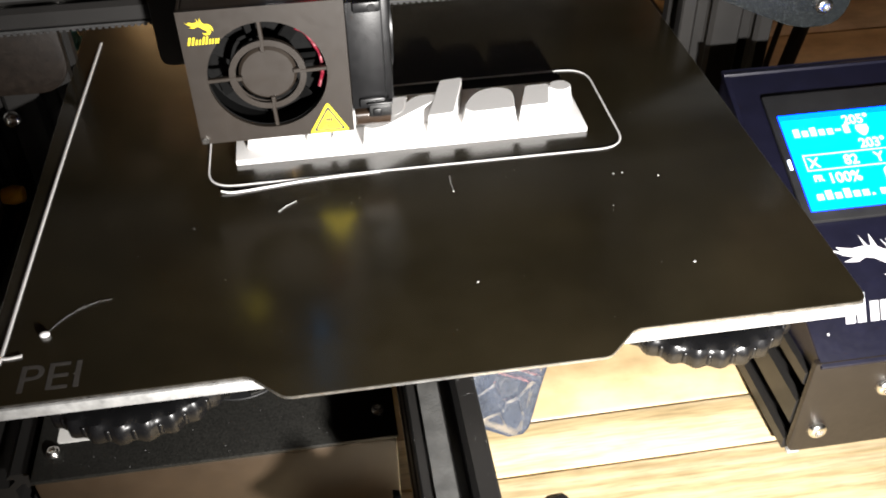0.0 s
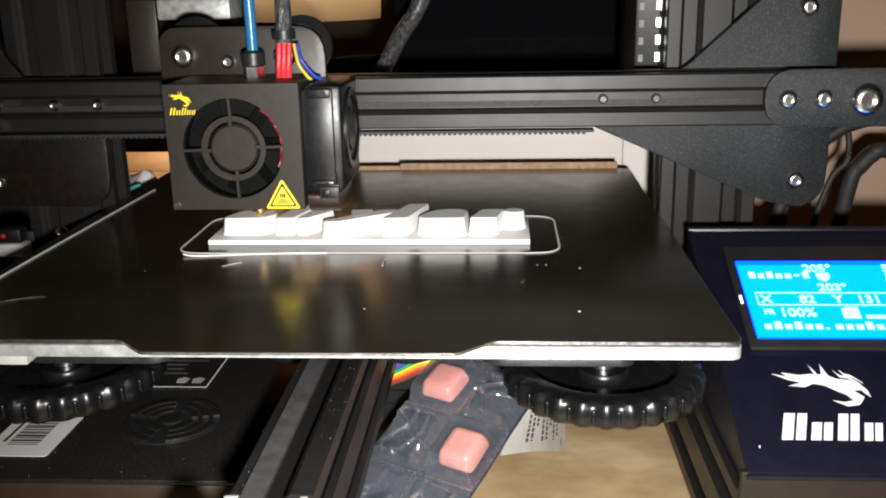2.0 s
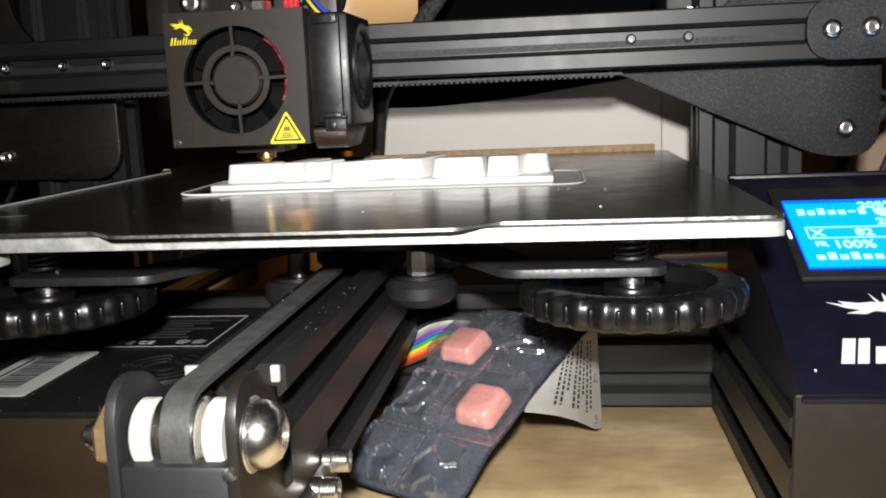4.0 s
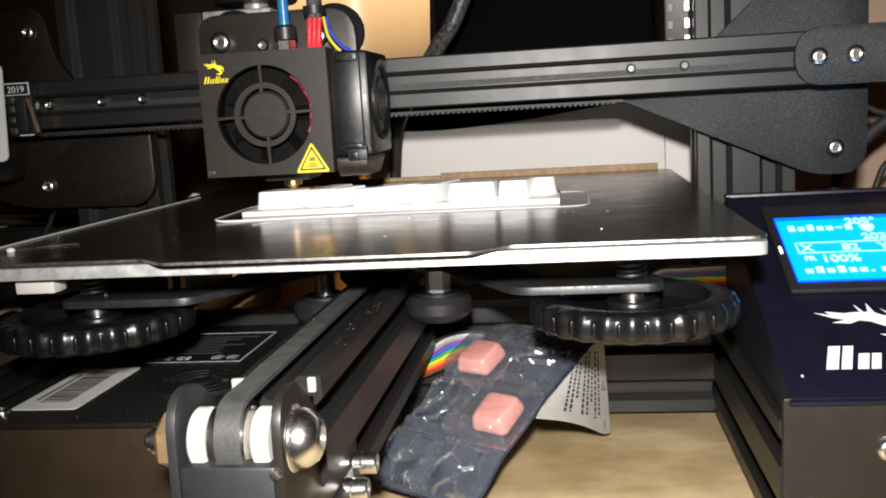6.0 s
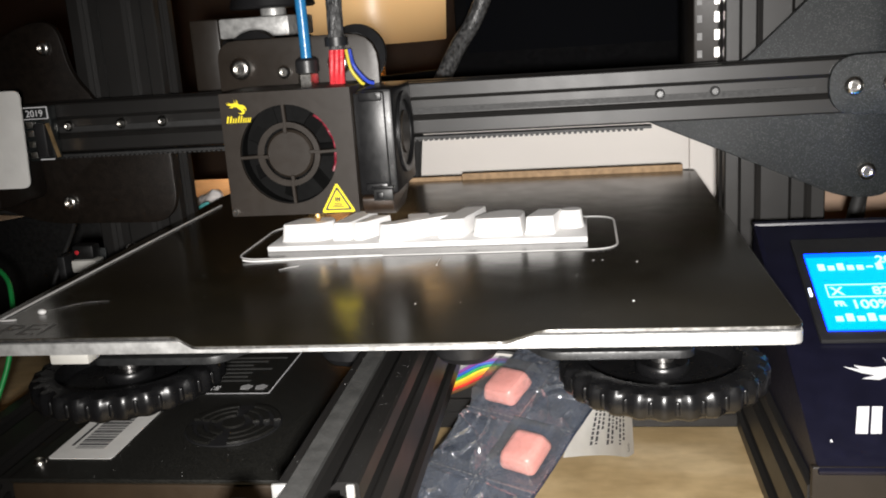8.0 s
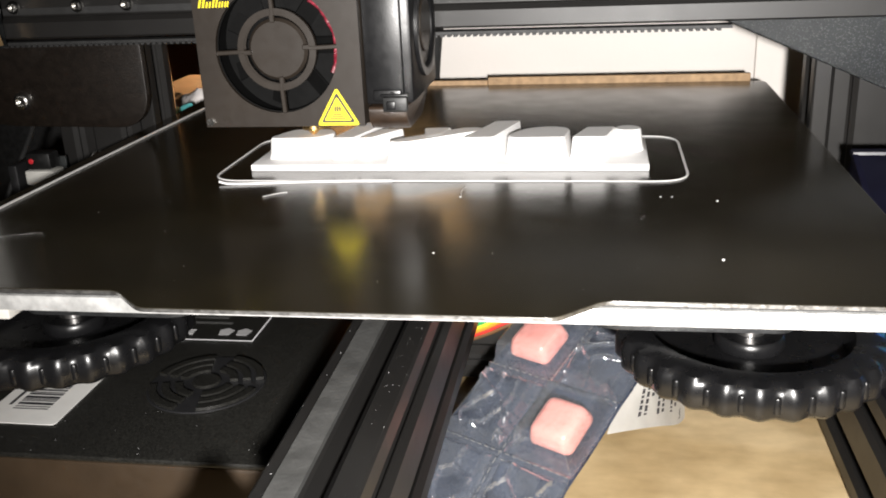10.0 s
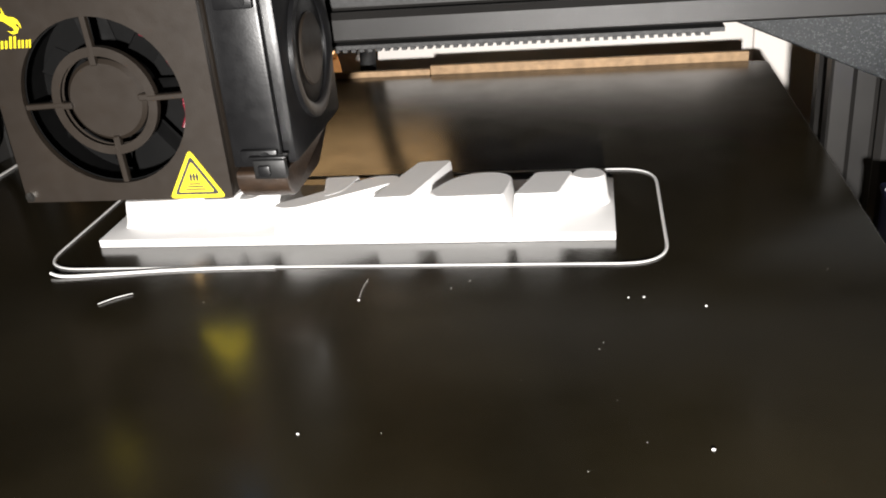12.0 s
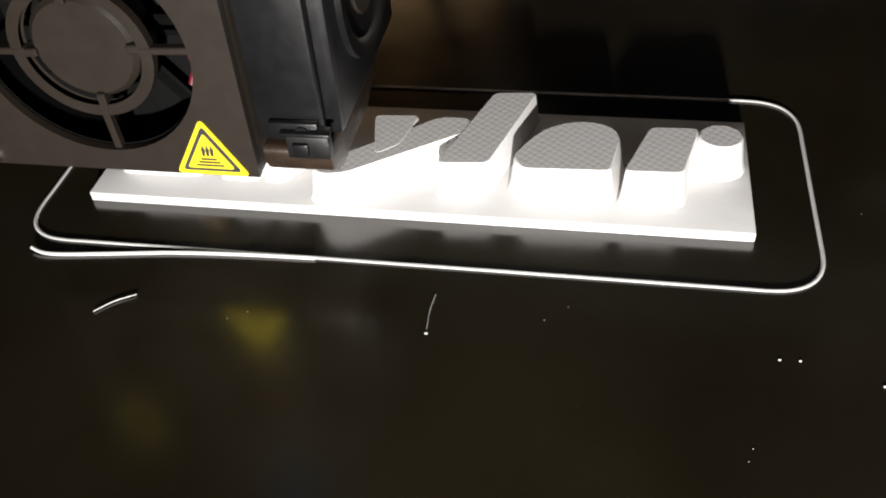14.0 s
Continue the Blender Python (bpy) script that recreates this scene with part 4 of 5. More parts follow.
part("toothed_belt", belt, RUBBER, gantry, "black toothed drive belt", smooth=0, m=GM)
tri = rounded([(0.086, 0.1365), (0.150, 0.1078), (0.166, 0.1005), (0.186, 0.1015), (0.186, 0.158), (0.186, 0.192), (0.165, 0.192), (0.128, 0.158)], [0.0005, 0.02, 0.01, 0.012, 0.0, 0.010, 0.010, 0.002])
rp2 = part("wheel_plate", front_slab(tri, 0.1625, 0.003, 0.0004), POWDER, gantry, "speckled black powder-coated triangular plate", m=GM)
for x, z in ((0.1727, 0.1120), (0.1727, 0.1800)):
    bolt(BOLT, x, 0.1566, z, rp2)
    part("bolt_shank", cyl(0.0030, -0.003, 0.0, "y", (x, 0.1595, z), 18), STEEL, rp2)
for z in (0.112, 0.180):
    part("roller_wheel", lathe([(0.0025, -0.005), (0.0085, -0.005), (0.0118, -0.0018), (0.0118, 0.0018), (0.0085, 0.005), (0.0025, 0.005)], 28, "y", (0.1727, 0.1760, z)), PLASTIC, rp2)
fp = part("belt_end_plate", front_slab(rounded([(0.1530, 0.1365), (0.240, 0.1365), (0.240, 0.1582), (0.1530, 0.1582)], 0.0108, 8), 0.1388, 0.0025, 0.0003), POWDER, gantry, "black rounded end plate", m=GM)
bolt(BOLT, 0.1614, 0.1362, 0.1471, fp)
bolt(BOLT, 0.1744, 0.1362, 0.1473, fp)
bolt(BOLT_BIG, 0.1900, 0.1362, 0.1468, fp).scale = (1.35, 1.35, 1.35)
# left end: motor, plates and the limit switch
lp = part("motor_plate", front_slab(rounded([(-0.1210, 0.1010), (-0.1140, 0.1080), (-0.1140, 0.1350), (-0.1430, 0.1370), (-0.1450, 0.1560), (-0.1550, 0.1680), (-0.1580, 0.1905), (-0.1730, 0.1905), (-0.2150, 0.170), (-0.2150, 0.1150), (-0.1760, 0.1020)], [0.006, 0.006, 0.004, 0.002, 0.006, 0.010, 0.010, 0.012, 0.01, 0.004, 0.01]), 0.1640, 0.003, 0.0004), PLATE, gantry, "black plate at the motor end", m=GM)
for x, z in ((-0.1650, 0.1795), (-0.1640, 0.1116)):
    bolt(BOLT, x, 0.1610, z, lp)
part("motor", box(-0.2150, -0.1730, 0.1240, 0.1605, 0.1150, 0.1520, 0.003), PLATE, gantry, "black stepper motor", m=GM)
part("rear_cover", box(-0.150, -0.1190, 0.1645, 0.1690, 0.1060, 0.1360, 0.002), PLASTIC, gantry, m=GM)
sw = part("limit_switch", box(-0.1625, -0.1508, 0.1330, 0.1385, 0.1345, 0.1568, 0.0004), BOARD, gantry, "small limit switch board with silver terminals", m=GM)
for z in (0.1358, 0.1402, 0.1446, 0.1482):
    part("terminal", box(-0.1612, -0.1580, 0.1316, 0.1330, z, z + 0.0026, 0.0003), STEEL, sw)
for x0, x1, z0, z1 in ((-0.1620, -0.1513, 0.1562, 0.1566), (-0.1620, -0.1513, 0.1516, 0.1519), (-0.1517, -0.1513, 0.1519, 0.1562), (-0.1575, -0.1513, 0.1349, 0.1353)):
    part("board_line", box(x0, x1, 0.1326, 0.1330, z0, z1), LOGO_WHITE, sw, smooth=0)
lettering("2019", 0.0038, LOGO_WHITE, sw, Matrix.Translation((-0.1610, 0.1328, 0.1527)) @ FRONT, "date_mark")
part("switch_body", box(-0.1560, -0.1515, 0.1290, 0.1329, 0.1365, 0.1500, 0.0005), PLASTIC, sw)
part("lever", slab([(-0.0002, 0.0), (0.0002, 0.0), (0.0032, -0.0140), (0.0028, -0.0140)], 0.0022, Matrix.Translation((-0.1512, 0.1322, 0.1500)) @ FRONT), COPPERY, sw, "bent metal switch lever")
part("tag_plate", front_slab(rounded([(-0.2050, 0.1250), (-0.1580, 0.1250), (-0.1560, 0.1640), (-0.2050, 0.1640)], 0.003), 0.1236, 0.0008), PAPER, gantry, "plain white sticker plate", m=GM)
own = bmesh.new()
box(-0.160, 0.150, 0.1442, 0.1452, 0.1446, 0.1468, bm=own)
part("slot_belt", own, RUBBER, gantry, "belt running back inside the slot", smooth=0, m=GM)

# ---- the print head ----
head = thing("print_head", "black metal print head with fan, warning sticker and blower", "print head", (-0.0385, 0.115, 0.135))
HM = Matrix.Translation((0.0385, -0.115, -0.135))


def holed_plate(x0, x1, z0, z1, cx, cz, r, y0, y1, segs=48):
    """An upright plate with a round hole, from y0 to y1."""
    own = bmesh.new()
    rows = []
    for y in (y0, y1):
        inner, outer = [], []
        for i in range(segs):
            a = 2 * math.pi * (i + 0.5) / segs
            dx, dz = math.cos(a), math.sin(a)
            t = min(((x1 if dx > 0 else x0) - cx) / dx, ((z1 if dz > 0 else z0) - cz) / dz)
            inner.append(own.verts.new((cx + r * dx, y, cz + r * dz)))
            px, pz = cx + t * dx, cz + t * dz
            outer.append([px, y, pz])
        for qx, qz in ((x0, z0), (x0, z1), (x1, z0), (x1, z1)):
            k = min(range(segs), key=lambda i: (outer[i][0] - qx) ** 2 + (outer[i][2] - qz) ** 2)
            outer[k] = [qx, y, qz]
        rows.append((inner, [own.verts.new(p) for p in outer]))
    (i0, o0), (i1, o1) = rows
    for k in range(segs):
        j = (k + 1) % segs
        own.faces.new((i0[k], i0[j], o0[j], o0[k]))
        own.faces.new((i1[k], o1[k], o1[j], i1[j]))
        own.faces.new((i0[k], i1[k], i1[j], i0[j]))
        own.faces.new((o0[k], o0[j], o1[j], o1[k]))
    return own


FX, FZ = -0.0391, 0.1376
shroud = part("shroud", holed_plate(-0.0622, -0.0150, 0.1160, 0.1600, FX, FZ, 0.0176, 0.0933, 0.0947), SHROUD, head, "dark grey sheet-metal shroud", m=HM)
for nm, b in (("side_wall", (-0.0622, -0.0610, 0.0948, 0.1270, 0.1160, 0.1600)), ("side_wall", (-0.0162, -0.0150, 0.0948, 0.1270, 0.1160, 0.1600)), ("top_wall", (-0.0609, -0.0163, 0.0948, 0.1270, 0.1588, 0.1600)), ("bottom_wall", (-0.0609, -0.0163, 0.0948, 0.1060, 0.1160, 0.1172))):
    part(nm, box(*b, 0.0003), SHROUD, shroud)
part("lug", cyl(0.0011, 0, 0.0009, "y", (-0.0607, 0.0924, 0.1176), 14), STEEL, shroud)
fan = part("fan", lathe([(0.0174, 0.0), (0.0190, 0.0), (0.0190, 0.0100), (0.0174, 0.0100)], 48, "y", (FX, 0.0950, FZ)), FAN_BLACK, head, "round cooling fan", m=HM)
part("fan_back", cyl(0.0174, 0.0096, 0.0102, "y", (FX, 0.0950, FZ), 40), FAN_BLACK, fan)
part("guard_ring", lathe([(0.0095, 0.0), (0.0114, 0.0), (0.0114, 0.0016), (0.0095, 0.0016)], 44, "y", (FX, 0.0940, FZ)), SHROUD, fan)
part("hub", lathe([(0, 0.0008), (0.0078, 0.0008), (0.0086, 0.0016), (0.0086, 0.0080), (0, 0.0080)], 40, "y", (FX, 0.0940, FZ)), SHROUD, fan)
for q in range(4):
    a = q * 90 + 2
    own = box(0.0093, 0.0180, -0.0006, 0.0006, -0.0007, 0.0009, 0.0002, 1)
    merge(own, box(0.0075, 0.0097, -0.0004, 0.0010, -0.0007, 0.0009, 0.0002, 1))
    part("spoke", own, SHROUD, fan, m=Matrix.Translation((FX, 0.0948, FZ)) @ Matrix.Rotation(radians(-a), 4, "Y") @ Matrix.Rotation(radians(90), 4, "X"))
for q in range(7):
    own = box(0.0080, 0.0168, -0.0030, 0.0030, -0.0003, 0.0003)
    part("blade", own, FAN_BLACK, fan, m=Matrix.Translation((FX, 0.1026, FZ)) @ Matrix.Rotation(radians(q * 51.4), 4, "Y") @ Matrix.Rotation(radians(90), 4, "X") @ Matrix.Rotation(radians(35), 4, "X"))
arc = [(FX + 0.0163 * math.cos(radians(a)), 0.0968 + 0.0006 * (a % 3), FZ + 0.0163 * math.sin(radians(a))) for a in range(-26, 64, 10)]
DARK_RED = principled("dark_red_lead", (0.16, 0.008, 0.02), 0.5, 0.0, 0.7, 900)
part("red_lead", tube(arc, 0.0006, 8), DARK_RED, fan, "red wires behind the fan")
# warning sticker: yellow triangle, dark field, inner yellow
TX, TZ = -0.0226, 0.1163
wt = part("warning_sticker", front_slab(rounded([(TX - 0.0063, TZ - 0.0), (TX + 0.0063, TZ), (TX, TZ + 0.0108)], 0.0012), 0.0932, 0.00015), YELLOW, head, "yellow triangular hot-surface warning sticker", smooth=0, m=HM)
part("border", front_slab(rounded([(TX - 0.0050, TZ + 0.0008), (TX + 0.0050, TZ + 0.0008), (TX, TZ + 0.0094)], 0.0008), 0.09303, 0.0001), INK, wt, smooth=0)
part("field", front_slab(rounded([(TX - 0.0040, TZ + 0.0014), (TX + 0.0040, TZ + 0.0014), (TX, TZ + 0.0082)], 0.0006), 0.09291, 0.0001), YELLOW, wt, smooth=0)
own = bmesh.new()
for i in range(3):
    w = 0.0023 - i * 0.0005
    front_slab([(TX - w, TZ + 0.0019 + i * 0.0006), (TX + w, TZ + 0.0019 + i * 0.0006), (TX + w, TZ + 0.0022 + i * 0.0006), (TX - w, TZ + 0.0022 + i * 0.0006)], 0.09279, 0.0001, bm=own)
for x in (-0.0007, 0.0, 0.0007):
    front_slab([(TX + x - 0.00018, TZ + 0.0039), (TX + x + 0.0002, TZ + 0.0039), (TX + x + 0.0004, TZ + 0.0050), (TX + x + 0.0001, TZ + 0.0060), (TX + x - 0.0002, TZ + 0.0050)], 0.09279, 0.0001, bm=own)
part("pictogram", own, INK, wt, smooth=0)
mark = part("maker_mark", front_slab([(-0.0600 + (x - 0.0178) * 0.26, 0.1532 + (y - 0.030) * 0.30) for x, y in emblem], 0.0932, 0.0001), YELLOW, head, "small yellow flame-like mark", smooth=0, m=HM)
for x0, x1, h in ((-0.0603, -0.0585, 0.0024), (-0.0581, -0.0566, 0.0016), (-0.0562, -0.0547, 0.0024), (-0.0543, -0.0530, 0.0016), (-0.0526, -0.0515, 0.0016)):
    own = bmesh.new()
    for a0, a1 in ((0.0, 0.34), (0.62, 0.95)):
        u0, u1 = x0 + (x1 - x0) * a0, x0 + (x1 - x0) * a1
        front_slab([(u0, 0.1497), (u1, 0.1497), (u1 + h * 0.28, 0.1497 + h), (u0 + h * 0.28, 0.1497 + h)], 0.0932, 0.0001, bm=own)
    part("word_bar", own, YELLOW, mark, smooth=0)
# side blower
blow = part("side_blower", box(-0.0145, -0.0015, 0.0985, 0.1365, 0.1210, 0.1585, 0.0015), BLOWER, head, "black side blower fan", m=HM)
part("blower_front", box(-0.0148, -0.0040, 0.0962, 0.0984, 0.1215, 0.1575, 0.0006), BLOWER, blow)
part("intake", lathe([(0.0150, 0.0), (0.0150, 0.0010), (0.0128, 0.0010), (0.0118, 0.0004), (0.0118, 0.0)], 40, "x", (-0.0015, 0.1180, 0.1410)), BLOWER, blow)
part("intake_hub", cyl(0.0080, 0, 0.0007, "x", (-0.0015, 0.1180, 0.1410), 30, 0.0003), SHROUD, blow)
for z in (0.1545, 0.1225):
    part("clip", box(-0.0125, -0.0045, 0.0948, 0.0962, z, z + 0.0032, 0.0004), BLOWER, blow)
    part("clip_screw", cyl(0.0012, -0.0004, 0.0002, "y", (-0.0070, 0.0948, z + 0.0016), 12), BLOWER, blow)
DUCT_BROWN = principled("brown_duct_plastic", (0.030, 0.018, 0.011), 0.42, 0.0, 0.3, 300, 0.05, 1800)
part("duct", slab(rounded([(0.0945, 0.1210), (0.1300, 0.1210), (0.1180, 0.1140), (0.0985, 0.1140), (0.0950, 0.1170)], 0.0015), 0.0110, Matrix(((0, 0, 1, -0.0140), (1, 0, 0, 0), (0, 1, 0, 0), (0, 0, 0, 1))), 0.0005), DUCT_BROWN, head, "brown blower duct", m=HM)
notch = part("latch", box(-0.0098, -0.0028, 0.0940, 0.0961, 0.1196, 0.1238, 0.0004), DEEP, blow, "small dark latch in the lower corner")
part("latch_pin", box(-0.0086, -0.0060, 0.0932, 0.0940, 0.1204, 0.1228, 0.0003), BLOWER, notch)
part("latch_rim", box(-0.0104, -0.0024, 0.0935, 0.0961, 0.1240, 0.1247, 0.0003), BLOWER, notch)
# heat block and nozzle
part("heat_block", box(-0.0460, -0.0280, 0.1080, 0.1240, 0.1128, 0.1205, 0.0008), SHROUD, head, m=HM)
part("nozzle", lathe([(0, 0.1088), (0.0006, 0.1088), (0.0022, 0.1104), (0.0034, 0.1106), (0.0034, 0.1128), (0, 0.1128)], 18, "z", (-0.0370, 0.1150, 0)), BRASS, head, "brass nozzle", m=HM)
part("heat_sink", box(-0.0500, -0.0250, 0.1060, 0.1260, 0.1210, 0.1580, 0.001), ALU, head, m=HM)
# carriage plate behind
cp = part("carriage_plate", front_slab(rounded([(-0.0755, 0.1240), (-0.0120, 0.1240), (-0.0120, 0.1775), (-0.0755, 0.1775)], [0.004, 0.004, 0.012, 0.008]), 0.1335, 0.003, 0.0004), SHROUD, head, "dark brown steel carriage plate", m=HM)
bolt(BOLT_BIG, -0.0662, 0.1304, 0.1668, cp)
bolt(BOLT_SMALL, -0.0490, 0.1304, 0.1646, cp).scale = (1.2, 1.2, 1.2)
bolt(BOLT_BIG, -0.0270, 0.1304, 0.1668, cp)
for x in (-0.066, -0.0240):
    part("roller_wheel", lathe([(0.0025, -0.005), (0.0085, -0.005), (0.0118, -0.0018), (0.0118, 0.0018), (0.0085, 0.005), (0.0025, 0.005)], 28, "y", (x, 0.1480, 0.1690)), PLASTIC, cp)
fit_ob = part("tube_fitting", lathe([(0, 0.1600), (0.0036, 0.1600), (0.0038, 0.1606), (0.0038, 0.1642), (0.0030, 0.1648), (0, 0.1648)], 6, "z", (-0.0345, 0.1120, 0)), STEEL, head, "steel push-fit tube connector", m=HM)
part("collar", lathe([(0, 0.1648), (0.0042, 0.1648), (0.0042, 0.1690), (0.0030, 0.1700), (0, 0.1700)], 24, "z", (-0.0345, 0.1120, 0)), PLASTIC, fit_ob)
part("feed_tube", tube([(-0.0345, 0.112, 0.168), (-0.0347, 0.112, 0.19), (-0.036, 0.113, 0.22), (-0.044, 0.118, 0.27), (-0.07, 0.13, 0.33), (-0.10, 0.15, 0.37)], 0.0020, 14), BLUE_TUBE, head, "blue filament tube", m=HM)
for i, x in enumerate((-0.0258, -0.0240, -0.0222)):
    part("red_sleeve", tube([(x, 0.1130, 0.1590), (x + 0.0002, 0.1135, 0.166), (x + 0.0004, 0.1150, 0.1735)], 0.0011, 8), RED_WIRE, head, "red sleeved wire", m=HM)
part("zip_tie", lathe([(0.0034, 0), (0.0042, 0), (0.0042, 0.0030), (0.0034, 0.0030)], 20, "z", (-0.0236, 0.1150, 0.1735)), PLASTIC, head, m=HM)
part("wire_loom", tube([(-0.0236, 0.115, 0.172), (-0.0236, 0.116, 0.185), (-0.024, 0.119, 0.21), (-0.03, 0.13, 0.26), (-0.05, 0.16, 0.33)], 0.0030, 10), BRAID, head, "black braided wire loom", m=HM)
part("blue_lead", tube([(-0.0185, 0.113, 0.1720), (-0.0170, 0.112, 0.166), (-0.0130, 0.112, 0.1608), (-0.0105, 0.113, 0.1595)], 0.0007, 8), BLUE_WIRE, head, m=HM)
part("yellow_lead", tube([(-0.0195, 0.112, 0.1720), (-0.0180, 0.111, 0.165), (-0.0150, 0.111, 0.1605), (-0.0140, 0.112, 0.1595)], 0.0006, 8), YELLOW_WIRE, head, m=HM)


# ---- gum pack on the bench ----
def foil(name, base, rough, amount):
    m = principled(name, base, rough, 0.0, 0.35, 90, 0.0, 400, rough_vary=0.04, spec=0.8)
    nt = m.node_tree
    b = nt.nodes["Principled BSDF"]
    tc = nt.nodes.new("ShaderNodeTexCoord")
    vor = nt.nodes.new("ShaderNodeTexNoise")
    vor.inputs["Scale"].default_value, vor.inputs["Detail"].default_value = 120.0, 3.0
    vor.inputs["Distortion"].default_value = 1.5
    nt.links.new(tc.outputs["Object"], vor.inputs["Vector"])
    bp = nt.nodes.new("ShaderNodeBump")
    bp.inputs["Strength"].default_value, bp.inputs["Distance"].default_value = amount, 0.003
    nt.links.new(vor.outputs["Fac"], bp.inputs["Height"])
    nt.links.new(bp.outputs["Normal"], b.inputs["Normal"])
    return m


BLISTER = foil("dark_blister_backing", (0.030, 0.040, 0.066), 0.28, 0.12)
FILM = bpy.data.materials.new("clear_blister_film")
FILM.use_nodes = True
_nt = FILM.node_tree
_nt.nodes.remove(_nt.nodes["Principled BSDF"])
_tr, _gl, _mx, _lw, _mr = _nt.nodes.new("ShaderNodeBsdfTransparent"), _nt.nodes.new("ShaderNodeBsdfGlossy"), _nt.nodes.new("ShaderNodeMixShader"), _nt.nodes.new("ShaderNodeLayerWeight"), _nt.nodes.new("ShaderNodeMapRange")
_lw.inputs["Blend"].default_value = 0.5
_mr.inputs["From Min"].default_value, _mr.inputs["From Max"].default_value = 0.25, 1.0
_mr.inputs["To Min"].default_value, _mr.inputs["To Max"].default_value = 0.13, 0.55
_tr.inputs["Color"].default_value = (0.97, 0.975, 0.98, 1)
_gl.inputs["Color"].default_value = (1, 1, 1, 1)
_gl.inputs["Roughness"].default_value = 0.07
_nt.links.new(_lw.outputs["Facing"], _mr.inputs["Value"])
_nt.links.new(_mr.outputs["Result"], _mx.inputs["Fac"])
_df, _veil = _nt.nodes.new("ShaderNodeBsdfDiffuse"), _nt.nodes.new("ShaderNodeMixShader")
_df.inputs["Color"].default_value = (0.75, 0.78, 0.8, 1)
_veil.inputs["Fac"].default_value = 0.035
_nt.links.new(_tr.outputs["BSDF"], _veil.inputs[1])
_nt.links.new(_df.outputs["BSDF"], _veil.inputs[2])
_nt.links.new(_veil.outputs["Shader"], _mx.inputs[1])
_nt.links.new(_gl.outputs["BSDF"], _mx.inputs[2])
_nt.links.new(_mx.outputs["Shader"], _nt.nodes["Material Output"].inputs["Surface"])


def pack_z(v):
    ks = ((-0.0315, 0.0074), (-0.0270, 0.0096), (-0.0190, 0.0148), (-0.0110, 0.0206), (0.0046, 0.0268), (0.0173, 0.0330), (0.0300, 0.0378), (0.0450, 0.0430), (0.0600, 0.0475))
    for (a, za), (b, zb) in zip(ks, ks[1:]):
        if v <= b:
            return za + (zb - za) * (v - a) / (b - a)
    return ks[-1][1]


PU, PV = Vector((0.860, -0.510)), Vector((0.510, 0.860))


def on_pack(u, v, up=0.0):
    p = Vector((0.0279, 0.0835)) + PU * u + PV * v
    s = (pack_z(v + 0.004) - pack_z(v - 0.004)) / 0.008
    n = Vector((-PV.x * s, -PV.y * s, 1)).normalized()
    return Vector((p.x, p.y, pack_z(v))) + n * up


pack = thing("gum_pack", "dark blister pack with two pink gum pieces and empty crumpled pockets", "blister pack", tuple(on_pack(0, -0.0305)))
KM = Matrix.Translation(-on_pack(0, -0.0305))


def sheet_on_pack(u0, u1, v0, v1, up, thick, bumps=None, nu=24, nv=40, rough=0.0):
    own = bmesh.new()
    layers = []
    for lower in (0, 1):
        rows = []
        for j in range(nv + 1):
            v = v0 + (v1 - v0) * j / nv
            row = []
            d = min(v - v0, 0.006)
            cut = 0.006 - math.sqrt(max(0.0, 0.006 ** 2 - (0.006 - d) ** 2))
            for i in range(nu + 1):
                u = (u0 + (u1 - u0) * i / nu) * (1 - cut / u1)
                h = up - (thick if lower else 0)
                h += rough * (noise.noise(Vector((u * 190, v * 190, 3))) + 0.6 * noise.noise(Vector((u * 420, v * 420, 9))))
                if bumps:
                    h += bumps(u, v)
                row.append(own.verts.new(on_pack(u, v, h)))
            rows.append(row)
        layers.append(rows)
    for k, rows in enumerate(layers):
        for a, b in zip(rows, rows[1:]):
            for i in range(nu):
                own.faces.new((a[i], a[i + 1], b[i + 1], b[i]) if k == 0 else (a[i], b[i], b[i + 1], a[i + 1]))
    t, l = layers
    for j in range(nv):
        own.faces.new((t[j][0], t[j + 1][0], l[j + 1][0], l[j][0]))
        own.faces.new((t[j][-1], l[j][-1], l[j + 1][-1], t[j + 1][-1]))
    for i in range(nu):
        own.faces.new((t[0][i], l[0][i], l[0][i + 1], t[0][i + 1]))
        own.faces.new((t[-1][i], t[-1][i + 1], l[-1][i + 1], l[-1][i]))
    return own


part("backing", sheet_on_pack(-0.0238, 0.0238, -0.0285, 0.056, 0.0, 0.0004, rough=0.0002), BLISTER, pack, "crumpled dark blue-grey backing", m=KM)


def gum_block(u, v, up):
    own = bmesh.new()
    bmesh.ops.create_cube(own, size=1.0)
    for w in own.verts:
        top = w.co.z > 0
        w.co = Vector((w.co.x * (0.0124 if top else 0.0160), w.co.y * (0.0132 if top else 0.0166), w.co.z * 0.0078))
    bmesh.ops.bevel(own, geom=own.edges[:], offset=0.0030, segments=5, profile=0.55, affect="EDGES")
    e = 0.002
    o0 = on_pack(u, v, up)
    ax = (on_pack(u + e, v, up) - o0).normalized()
    ay = (on_pack(u, v + e, up) - o0).normalized()
    az = ax.cross(ay).normalized()
    m = Matrix(((ax.x, ay.x, az.x, o0.x), (ax.y, ay.y, az.y, o0.y), (ax.z, ay.z, az.z, o0.z), (0, 0, 0, 1)))
    return part("gum_piece", own, GUM, pack, "pink coated gum piece", m=KM @ m)


